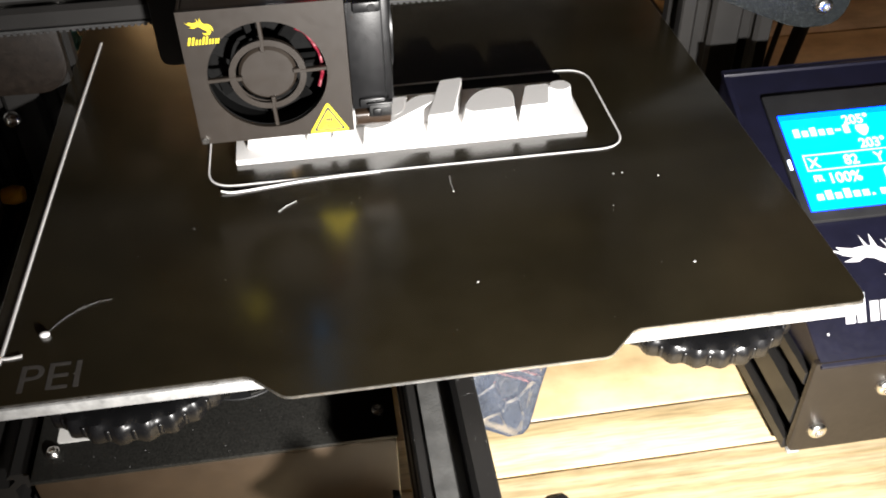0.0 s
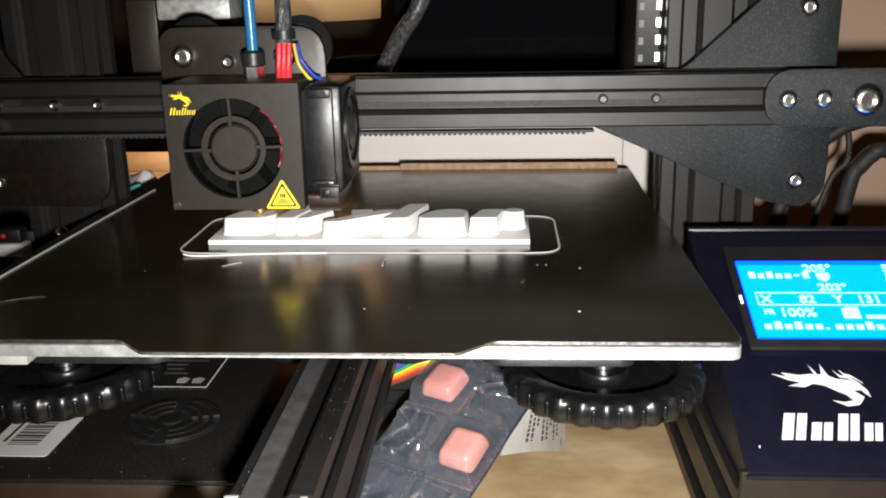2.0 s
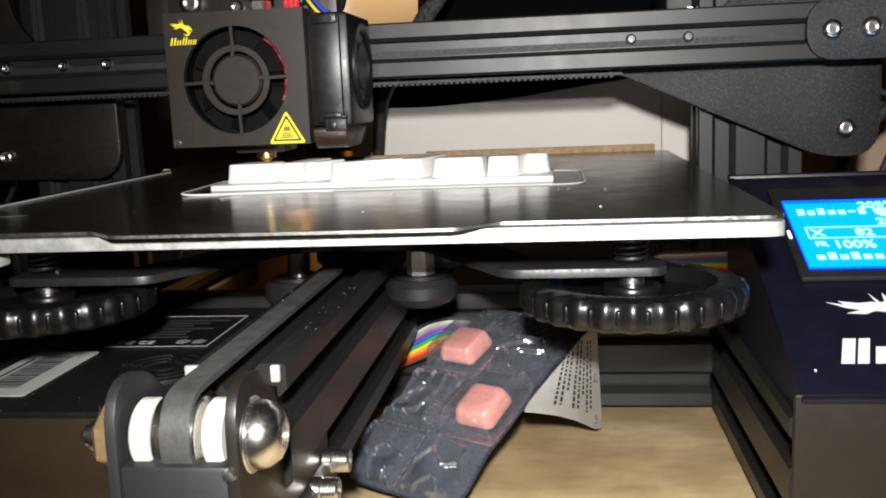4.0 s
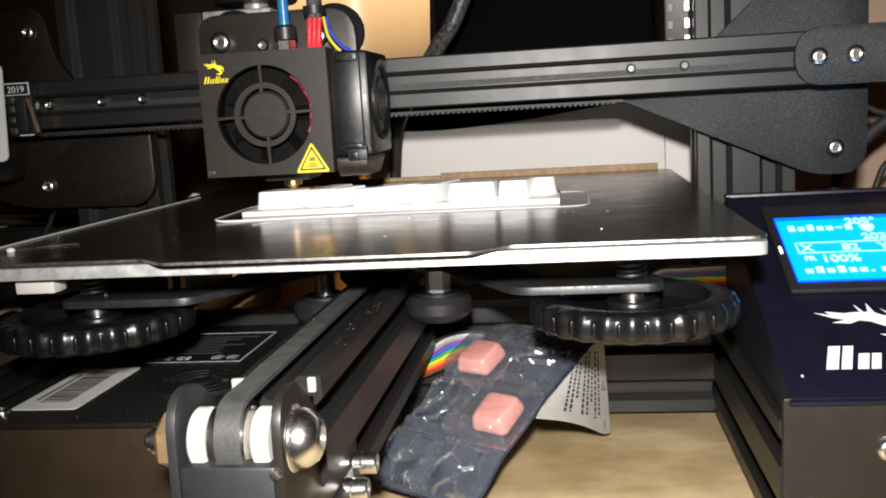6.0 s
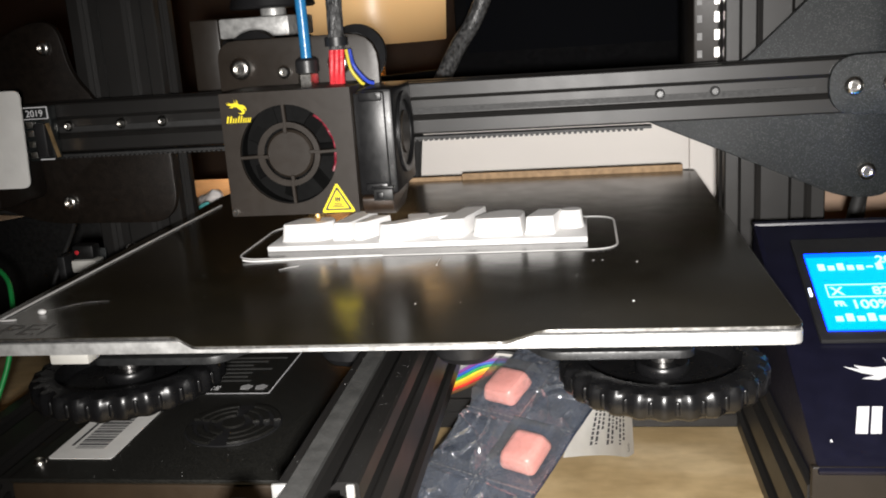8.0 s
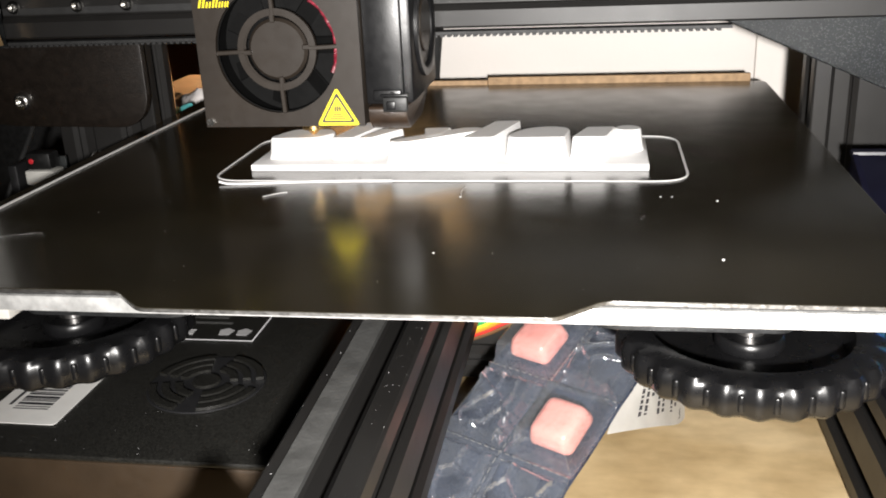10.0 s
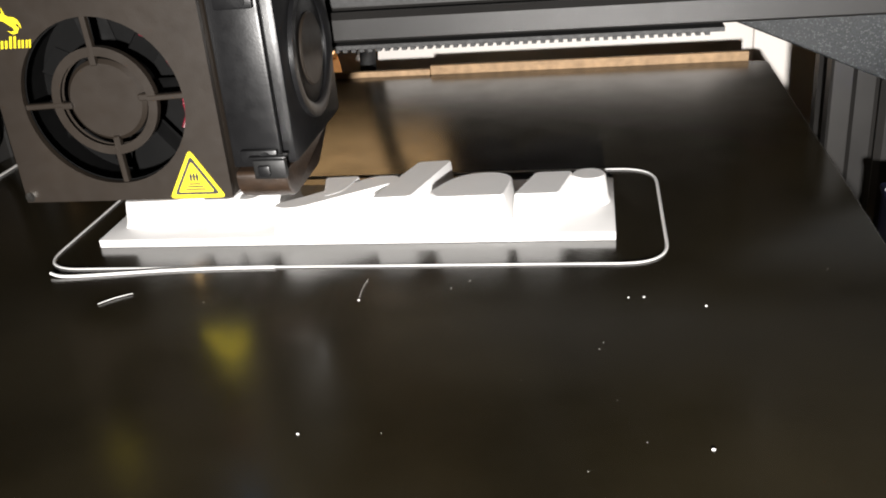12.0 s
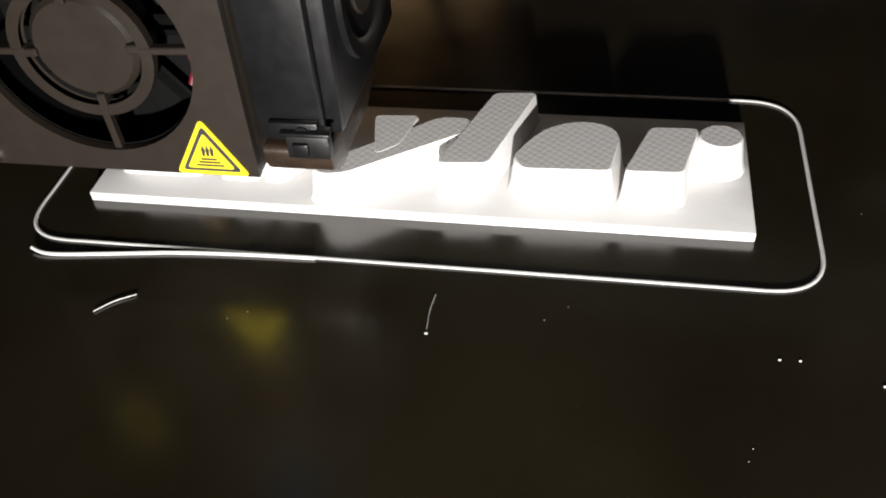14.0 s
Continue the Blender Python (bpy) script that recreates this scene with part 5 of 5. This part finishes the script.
POCKETS = {(-0.0122, 0.0295): "full", (0.0123, 0.0046): "full", (0.0122, 0.0300): "crushed", (-0.0120, 0.0500): "flat", (-0.0120, 0.0040): "crushed", (0.0120, -0.0190): "front", (-0.0120, -0.0190): "front"}
for (u, v), state in POCKETS.items():
    if state == "full":
        gum_block(u, v, 0.0042)


def film_bumps(u, v):
    h = 0.0
    for (pu, pv), state in POCKETS.items():
        du, dv = abs(u - pu) / 0.0095, abs(v - pv) / (0.0082 if state == "front" else 0.0108)
        d = max(du, dv)
        k = max(0.0, min(1.0, (1.12 - d) / 0.30))
        k = k * k * (3 - 2 * k)
        if state == "flat":
            h = max(h, 0.0012 * k * (1 + noise.noise(Vector((u * 300, v * 300, 8)))))
        elif state == "full":
            h = max(h, 0.0088 * k)
        else:
            q = Vector((u * 120 + 0.5 * noise.noise(Vector((u * 90, v * 90, 2))), v * 105, 3.3))
            near = noise.voronoi(q)[0]
            fold = max(0.0, 1 - (near[1] - near[0]) / 0.10)
            h = max(h, k * (0.0022 + 0.0016 * fold + 0.0060 * abs(noise.noise(Vector((u * 52, v * 52, 7))))))
    for gap in (abs(u - 0.0002), abs(v - 0.0173), abs(v + 0.0090), abs(v - 0.0425)):
        h = max(h, 0.0009 * max(0.0, 1 - gap / 0.0010))
    return h


film = part("pocket_film", sheet_on_pack(-0.0236, 0.0236, -0.0282, 0.0557, 0.0008, 0.00012, film_bumps, 130, 230, rough=0.00008), FILM, pack, "clear glossy crumpled film", m=KM)
film.visible_shadow = False
# dashed cuts along which single pockets tear off
own = bmesh.new()
for k in range(34):
    c = -0.0275 + k * 0.0025
    lines = [((0.0, c), (0.0, c + 0.0015))]
    if k < 19:
        for row in (0.0173, -0.0090):
            lines.append(((-0.0232 + k * 0.0025, row), (-0.0232 + k * 0.0025 + 0.0014, row)))
    for (u0, v0), (u1, v1) in lines:
        du, dv = (0.00014, 0.0) if u0 == u1 else (0.0, 0.00014)
        own.faces.new([own.verts.new(on_pack(a, b, 0.0021)) for a, b in ((u0 - du, v0 - dv), (u1 - du if du else u1, v0 - dv if dv else v1), (u1 + du, v1 + dv), (u0 + du, v0 + dv))][::1])
tagged(part("perforation", own, GREY_INK, pack, "pale dashed tear lines", smooth=0, m=KM), kind="stuff")
# printed paper flap peeled off beside the pockets
flap = bmesh.new()
corner = [Vector(p) for p in ((0.0535, 0.0785, 0.0285), (0.0640, 0.1180, 0.0425), (0.0790, 0.1270, 0.0425), (0.0807, 0.1335, 0.0006))]


def on_flap(a, b, up=0.0):
    if a > 0.78:
        b = b + (1 - b) * 0.07 * ((a - 0.78) / 0.22) ** 2.5
    p = corner[0] * (1 - a) * (1 - b) + corner[3] * a * (1 - b) + corner[1] * (1 - a) * b + corner[2] * a * b
    return p + Vector((0.2, -0.75, 0.6)) * (0.0055 * math.sin(math.pi * a) * (1 - 0.5 * b) + up)


grid = [[flap.verts.new(on_flap(i / 16, j / 12)) for i in range(17)] for j in range(13)]
for a, b in zip(grid, grid[1:]):
    for i in range(16):
        flap.faces.new((a[i], a[i + 1], b[i + 1], b[i]))
bmesh.ops.solidify(flap, geom=flap.faces[:], thickness=0.0002)
leaf = part("paper_flap", flap, PAPER, pack, "curled white paper flap with rows of tiny print", m=KM)
own = bmesh.new()
rng = random.Random(21)
for i in range(8):
    a = 0.28 + i * 0.068 + (0.03 if i > 2 else 0)
    b0, stop = (0.10 + rng.uniform(0, 0.1), 0.88) if i not in (2, 5) else (0.30, 0.70)
    while b0 < stop:
        w = rng.uniform(0.02, 0.06)
        q = [on_flap(p, r, 0.00025) for p, r in ((a, b0), (a + 0.034, b0 + 0.006), (a + 0.034, min(b0 + w, 0.9)), (a, min(b0 + w, 0.9)))]
        own.faces.new([own.verts.new(p) for p in q])
        b0 += w + 0.014
part("print_row_block", own, INK, leaf, smooth=0)


def flap_text(text, a, b, size):
    o0 = on_flap(a, b, 0.0004)
    ax = (on_flap(a, b + 0.1) - o0).normalized()
    ay = (on_flap(a - 0.05, b) - o0).normalized()
    ay = (ay - ax * ay.dot(ax)).normalized()
    az = ax.cross(ay)
    lettering(text, size, INK, leaf, Matrix(((ax.x, ay.x, az.x, o0.x), (ax.y, ay.y, az.y, o0.y), (ax.z, ay.z, az.z, o0.z), (0, 0, 0, 1))), "lettering", 0.00003)


flap_text("Lot No.:", 0.905, 0.06, 0.0026)
flap_text("Exp. Date:", 0.905, 0.48, 0.0026)
flap_text("07/24", 0.965, 0.48, 0.0026)

# ---- rainbow ribbon cable ----
ribbon = thing("ribbon_cable", "rainbow ribbon cable running under the bed", "ribbon cable", (0.0, 0.13, 0.0))
RB = Matrix.Translation((0.0, -0.13, 0.0))
COLOURS = [(0.03, 0.03, 0.03), (0.55, 0.53, 0.5), (0.28, 0.28, 0.3), (0.22, 0.06, 0.3), (0.03, 0.12, 0.5), (0.03, 0.35, 0.1), (0.75, 0.62, 0.04), (0.8, 0.27, 0.03), (0.62, 0.04, 0.03), (0.14, 0.07, 0.03)]
for i, c in enumerate(COLOURS):
    o = (4.5 - i) * 0.00128
    pts = [(0.1350, 0.145 - o * 0.4, 0.0644 + o * 0.8), (0.112, 0.1450 - o * 0.5, 0.0645 + o * 0.7), (0.100, 0.147 - o * 0.5, 0.0625 + o * 0.7), (0.085, 0.150 - o * 0.4, 0.0480 + o * 0.8), (0.065, 0.1515 - o * 0.2, 0.0345 + o * 0.8), (0.045, 0.1500, 0.0330 + o * 0.9), (0.030 - o * 0.3, 0.147, 0.0375 + o * 0.9), (0.019 - o * 0.5, 0.145, 0.0375 + o * 0.85), (0.008 - o * 0.5, 0.145, 0.0322 + o * 0.80), (-0.004 - o * 0.5, 0.147, 0.0272 + o * 0.8), (-0.0105, 0.150, 0.0245 + o * 0.8)]
    part("wire", tube(pts, 0.00068, 6), principled("ribbon_wire", c, 0.45, 0.0, 0.1, 300), ribbon, m=RB)

# ---- behind the printer ----
back = thing("white_board", "white painted board standing behind the printer", "board", (0.05, 0.285, 0.0))
part("panel", front_slab(rounded([(-0.0880, 0.0), (0.0695, 0.0), (0.0695, 0.1355), (0.045, 0.1335), (0.010, 0.1290), (-0.005, 0.1270), (-0.050, 0.1236), (-0.080, 0.1245), (-0.1005, 0.1245), (-0.0915, 0.0970)], [0, 0, 0, 0.02, 0.02, 0.02, 0.02, 0.01, 0.003, 0.01]), 0.0040, 0.0040, 0.0006), WALL, back)
part("return_panel", front_slab([(0.0697, 0.0), (0.1000, 0.0), (0.1000, 0.1370), (0.0697, 0.1356)], 0.0044, 0.0040, 0.0006), WALL, back, "white return panel beside the upright")

mon = thing("monitor", "black computer monitor, switched off, behind the printer", "monitor", (0.02, 0.36, 0.0))
part("bezel", front_slab(rounded([(-0.100, 0.1000), (-0.030, 0.1000), (0.030, 0.1000), (0.080, 0.1000), (0.105, 0.1000), (0.105, 0.42), (-0.027, 0.42), (-0.027, 0.152), (-0.100, 0.148)], [0.004, 0.03, 0.03, 0.02, 0.004, 0.006, 0.006, 0.012, 0.006]), -0.024, 0.010, 0.001), MONITOR, mon)
part("glass", front_slab([(-0.020, 0.160), (0.098, 0.160), (0.098, 0.41), (-0.020, 0.41)], -0.0342, 0.0006), SCREEN_OFF, mon)
part("stand", box(0.02, 0.08, 0.014, 0.05, -0.0012, 0.30, 0.004), MONITOR, mon)
part("arm", box(0.03, 0.07, -0.0238, 0.0138, 0.17, 0.30, 0.003), MONITOR, mon)

room_lamp = thing("table_lamp", "glowing cream table lamp at the back of the bench", "lamp", (-0.105, 0.56, -0.0012))
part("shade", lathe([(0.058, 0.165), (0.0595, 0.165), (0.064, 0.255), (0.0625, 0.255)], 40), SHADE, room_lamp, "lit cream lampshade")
part("stem", lathe([(0, 0.0), (0.05, 0.0), (0.05, 0.012), (0.008, 0.02), (0.006, 0.25), (0, 0.25)], 24), BRASS, room_lamp)

psu = thing("power_supply", "brown perforated metal power supply behind the upright", "power supply", (0.127, 0.20, 0.0))
part("case", box(-0.016, 0.04, -0.0099, 0.045, 0.1440, 0.30, 0.001), COVER, psu, "perforated brown steel case")
for i in range(12):
    part("vent_slot", box(-0.0075, -0.0035, -0.0106, -0.0100, 0.150 + i * 0.0072, 0.1540 + i * 0.0072), STEEL, psu, smooth=0)
    part("vent_slot", box(-0.0145, -0.0125, -0.0106, -0.0100, 0.150 + i * 0.0072, 0.1530 + i * 0.0072), GREY_INK, psu, smooth=0)

loom = tagged(new("braided_loom", finish("braided_loom", tube([(-0.004, 0.235, 0.150), (0.004, 0.245, 0.166), (0.012, 0.25, 0.178), (0.020, 0.25, 0.195), (0.032, 0.25, 0.23), (0.05, 0.25, 0.30)], 0.0042, 12), BRAID, 60)), "black braided cable loom hanging behind the crossbar", "cable")
cord = tagged(new("black_cable", finish("black_cable", tube([(-0.004, 0.235, 0.150), (-0.013, 0.248, 0.139), (-0.0215, 0.262, 0.126), (-0.0255, 0.268, 0.105), (-0.028, 0.272, 0.08), (-0.034, 0.274, 0.04), (-0.03, 0.274, 0.0040)], 0.0032, 12), RUBBER, 60)), "black cord hanging behind the bed", "cable")
zm = thing("z_motor", "dark lead-screw motor bracket with a silver band behind an upright", "motor", (-0.098, 0.20, 0.0))
part("bracket", box(-0.0148, -0.0010, -0.004, 0.030, 0.1495, 0.1870, 0.001), SHROUD, zm)
part("body", box(-0.0008, 0.033, -0.004, 0.036, 0.1540, 0.1775, 0.002), PLASTIC, zm)
part("band", box(-0.0005, 0.0325, -0.0045, 0.0365, 0.1778, 0.1868, 0.001), ALU, zm, "silver motor flange")
part("lower_band", box(0.001, 0.030, -0.0046, 0.03, 0.1495, 0.1535, 0.0005), ALU, zm)
part("screw_block", box(-0.0420, -0.0149, 0.006, 0.020, 0.1405, 0.1500, 0.001), PLASTIC, zm)
part("disc", lathe([(0, 0.1905), (0.0190, 0.1905), (0.0200, 0.1915), (0.0190, 0.1950), (0.0060, 0.1975), (0, 0.1975)], 36, "z", (0.020, 0.014, 0)), PLASTIC, zm, "dark feeder disc")
part("spacer", cyl(0.0060, 0.1868, 0.1906, "z", (0.020, 0.014, 0), 20, 0.0004), ALU, zm)
part("feed_nut", cyl(0.0042, -0.006, 0.006, "x", (0.036, 0.004, 0.2020), 6, 0.0005), COPPERY, zm, "brassy tube fitting")
part("feed_block", box(-0.004, 0.030, -0.002, 0.026, 0.1976, 0.2120, 0.002), PLASTIC, zm)
part("lead_screw", cyl(0.004, 0.0, 0.1494, "z", (-0.0340, 0.012, 0.0), 16), STEEL, zm)

# cables and clutter to the sides
for pts, r in (([(0.186, 0.26, 0.0034), (0.190, 0.252, 0.05), (0.200, 0.25, 0.095), (0.210, 0.25, 0.108), (0.218, 0.25, 0.115), (0.226, 0.25, 0.1195), (0.242, 0.25, 0.122), (0.28, 0.26, 0.112), (0.33, 0.28, 0.06), (0.36, 0.30, 0.0034)], 0.0033),
               ([(0.196, 0.258, 0.0020), (0.199, 0.252, 0.08), (0.208, 0.25, 0.122), (0.217, 0.25, 0.1225), (0.224, 0.25, 0.119), (0.2265, 0.25, 0.110), (0.226, 0.25, 0.101), (0.219, 0.25, 0.092), (0.212, 0.252, 0.06), (0.210, 0.26, 0.0020)], 0.0016),
               ([(0.222, 0.262, 0.0042), (0.226, 0.254, 0.06), (0.229, 0.25, 0.092), (0.233, 0.25, 0.099), (0.238, 0.25, 0.1045), (0.246, 0.25, 0.107), (0.29, 0.26, 0.10), (0.36, 0.29, 0.04), (0.40, 0.30, 0.0042)], 0.0040)):
    tagged(new("black_cable", finish("black_cable", tube(pts, r, 10), RUBBER, 60)), "loose black cable behind the control panel", "cable")
tray = thing("circuit_board", "small upright switch board with white connectors on the frame rail", "circuit board", (-0.158, 0.163, 0.0))
part("stand", box(-0.014, 0.0004, -0.0120, 0.0060, 0.0434, 0.0600, 0.001), PALE_TAN, tray, "pale tan plastic foot")
part("board", box(-0.0088, 0.0062, -0.0010, 0.0004, 0.0602, 0.0900, 0.0003), BOARD, tray)
part("side_plate", box(-0.0130, -0.0092, -0.0100, 0.0060, 0.0602, 0.0885, 0.0008), PLASTIC, tray)
for i in range(3):
    part("connector", box(-0.0040 + i * 0.0034, -0.0010 + i * 0.0034, -0.0110 + i * 0.0012, -0.0012, 0.0630 + i * 0.0008, 0.0725 + i * 0.0008, 0.0005), WHITE_NYLON, tray, "white plug connector")
for i in range(4):
    part("pin", box(-0.0060 + i * 0.0026, -0.0050 + i * 0.0026, -0.0030, -0.0012, 0.0755, 0.0785, 0.0002), STEEL, tray)
switch = part("switch", box(-0.0068, 0.0052, -0.0090, -0.0012, 0.0805, 0.0862, 0.0008), WHITE_NYLON, tray, "white switch body")
part("cap", box(-0.0060, 0.0044, -0.0086, -0.0014, 0.0864, 0.0930, 0.0012), DEEP, switch, "black switch cap")
part("red_dot", cyl(0.0010, -0.0096, -0.0088, "y", (-0.0030, 0, 0.0900), 12, 0.0002), RED_WIRE, switch)
bolt(BOLT, -0.1415, 0.1690, 0.0868, frame_ob)
ORANGE = principled("orange_yellow_plastic", (0.85, 0.4, 0.03), 0.4)
nut = thing("wire_cap", "small yellow wire cap on a black lead", "wire cap", (-0.1480, 0.159, 0.004))
part("cap", lathe([(0, -0.004), (0.003, -0.004), (0.004, 0.0), (0.0032, 0.004), (0, 0.0045)], 12, "x", (0, 0, 0.055)), ORANGE, nut)
part("lead", tube([(0, 0.001, 0.055), (0.002, 0.004, 0.050), (0.004, 0.006, 0.0445)], 0.0012, 8), RUBBER, nut)
for pts, mt, label in (([(-0.188, 0.085, 0.0016), (-0.180, 0.098, 0.030), (-0.1745, 0.110, 0.052), (-0.1735, 0.116, 0.066), (-0.1760, 0.124, 0.078), (-0.19, 0.14, 0.086), (-0.24, 0.18, 0.09)], GREEN_WIRE, "green wire beside the printer"), ([(-0.21, 0.10, 0.0016), (-0.186, 0.112, 0.050), (-0.172, 0.118, 0.061), (-0.1620, 0.122, 0.064), (-0.1580, 0.126, 0.056), (-0.1600, 0.130, 0.0452)], CREAM_WIRE, "cream wire beside the printer"), ([(-0.19, 0.16, 0.0516), (-0.183, 0.17, 0.075), (-0.185, 0.20, 0.10), (-0.2, 0.22, 0.12), (-0.26, 0.25, 0.12)], RUBBER, "thin black wire beside the printer")):
    tagged(new("thin_wire", finish("thin_wire", tube(pts, 0.0011, 8), mt, 60)), label, "wire")
# made-up black block that covers the lit bench so this corner stays dark
case = thing("added_dark_block", "matt black block added behind the wires to keep the bench dark", "case", (-0.40, 0.335, 0.0))
part("body", box(-0.220, 0.208, -0.018, 0.018, -0.0012, 0.0800, 0.004), DEEP, case)
part("rim", box(-0.222, 0.210, -0.020, 0.020, 0.0741, 0.0790, 0.002), PLASTIC, case, "raised rim")
KRAFT = principled("tan_wrapping_paper", (0.50, 0.36, 0.24), 0.7, 0.0, 0.12, 40, 0.2, 400)
own = bmesh.new()
grid = []
for j in range(9):
    row = []
    for i in range(17):
        a, b = i / 16, j / 8
        half = 0.045 * (1 - a ** 3)
        row.append(own.verts.new((-0.44 + 0.190 * a, 0.318 + (b - 0.5) * 2 * half, 0.0806 + 0.016 * math.sin(math.pi * b) * (1 - a * a) + 0.003 * math.sin(7 * a))))
    grid.append(row)
for r0, r1 in zip(grid, grid[1:]):
    for i in range(16):
        own.faces.new((r0[i], r0[i + 1], r1[i + 1], r1[i]))
bmesh.ops.remove_doubles(own, verts=own.verts, dist=1e-5)
bmesh.ops.solidify(own, geom=own.faces[:], thickness=0.0006)
tagged(new("paper_sheet", finish("paper_sheet", own, KRAFT, 60)), "curled tan paper sheet lying on the added black block", "paper")
tagged(new("black_cable", finish("black_cable", tube([(-0.46, 0.300, 0.094), (-0.38, 0.285, 0.0975), (-0.32, 0.284, 0.0900), (-0.27, 0.286, 0.0845), (-0.235, 0.292, 0.0835), (-0.215, 0.300, 0.0826)], 0.0024, 10), RUBBER, 60)), "thin black cable lying over the tan paper", "cable")
CARD = principled("brown_cardboard", (0.40, 0.30, 0.20), 0.7, 0.0, 0.15, 40, 0.2, 300)
crate = thing("cardboard_box", "brown cardboard box at the back of the bench", "box", (-0.175, 0.44, -0.0012))
part("body", box(-0.085, 0.085, -0.08, 0.08, 0.0, 0.0600, 0.002), CARD, crate)
part("lid_flap", box(-0.086, 0.086, -0.081, -0.002, 0.0603, 0.0630, 0.0008), CARD, crate)
part("lid_flap", box(-0.086, 0.086, 0.0, 0.081, 0.0603, 0.0630, 0.0008), CARD, crate)
BAG = foil("shiny_teal_wrapper", (0.1, 0.4, 0.4), 0.2, 0.6)
bag = bmesh.new()
bmesh.ops.create_icosphere(bag, subdivisions=4, radius=1.0)
for v in bag.verts:
    k = 1 + 0.25 * noise.noise(v.co * 2.3) + 0.1 * noise.noise(v.co * 6)
    v.co = Vector((v.co.x * 0.020 * k, v.co.y * 0.015 * k, max(v.co.z, -0.75) * 0.029 * k))
lo = min(v.co.z for v in bag.verts)
bagob = tagged(new("shiny_wrapper", finish("shiny_wrapper", bag, BAG, 60)), "crumpled shiny teal and clear wrapper on the bench", "wrapper")
bagob.location = (-0.139, 0.228, 0.043 - lo)
WHITE_BAG = foil("white_plastic_bag", (0.72, 0.68, 0.66), 0.35, 0.5)
sack = bmesh.new()
bmesh.ops.create_icosphere(sack, subdivisions=4, radius=1.0)
for v in sack.verts:
    k = 1 + 0.3 * noise.noise(v.co * 1.9 + Vector((4, 1, 2))) + 0.14 * noise.noise(v.co * 5)
    v.co = Vector((v.co.x * 0.026 * k, v.co.y * 0.014 * k, max(v.co.z, -0.7) * 0.028 * k))
lo = min(v.co.z for v in sack.verts)
sackob = tagged(new("plastic_bag", finish("plastic_bag", sack, WHITE_BAG, 60)), "crumpled white plastic bag behind the shiny wrapper", "bag")
sackob.location = (-0.143, 0.262, 0.043 - lo)
scrap = bmesh.new()
bmesh.ops.create_icosphere(scrap, subdivisions=2, radius=1.0)
for v in scrap.verts:
    k = 1 + 0.9 * noise.noise(v.co * 2.6)
    v.co = Vector((v.co.x * 0.0035 * k, v.co.y * 0.0022 * k, v.co.z * 0.0009 * k))
s1 = tagged(new("dark_scrap", finish("dark_scrap", scrap, PLASTIC, 60)), "small dark scrap on the bench planks", "scrap")
s1.location = (0.0415, 0.0275, -0.0016)
s2 = tagged(new("clear_scrap", s1.data.copy()), "small shiny clear scrap on the bench planks", "scrap")
s2.data.materials.clear()
s2.data.materials.append(FILM)
s2.location = (0.0065, 0.050, -0.0016)
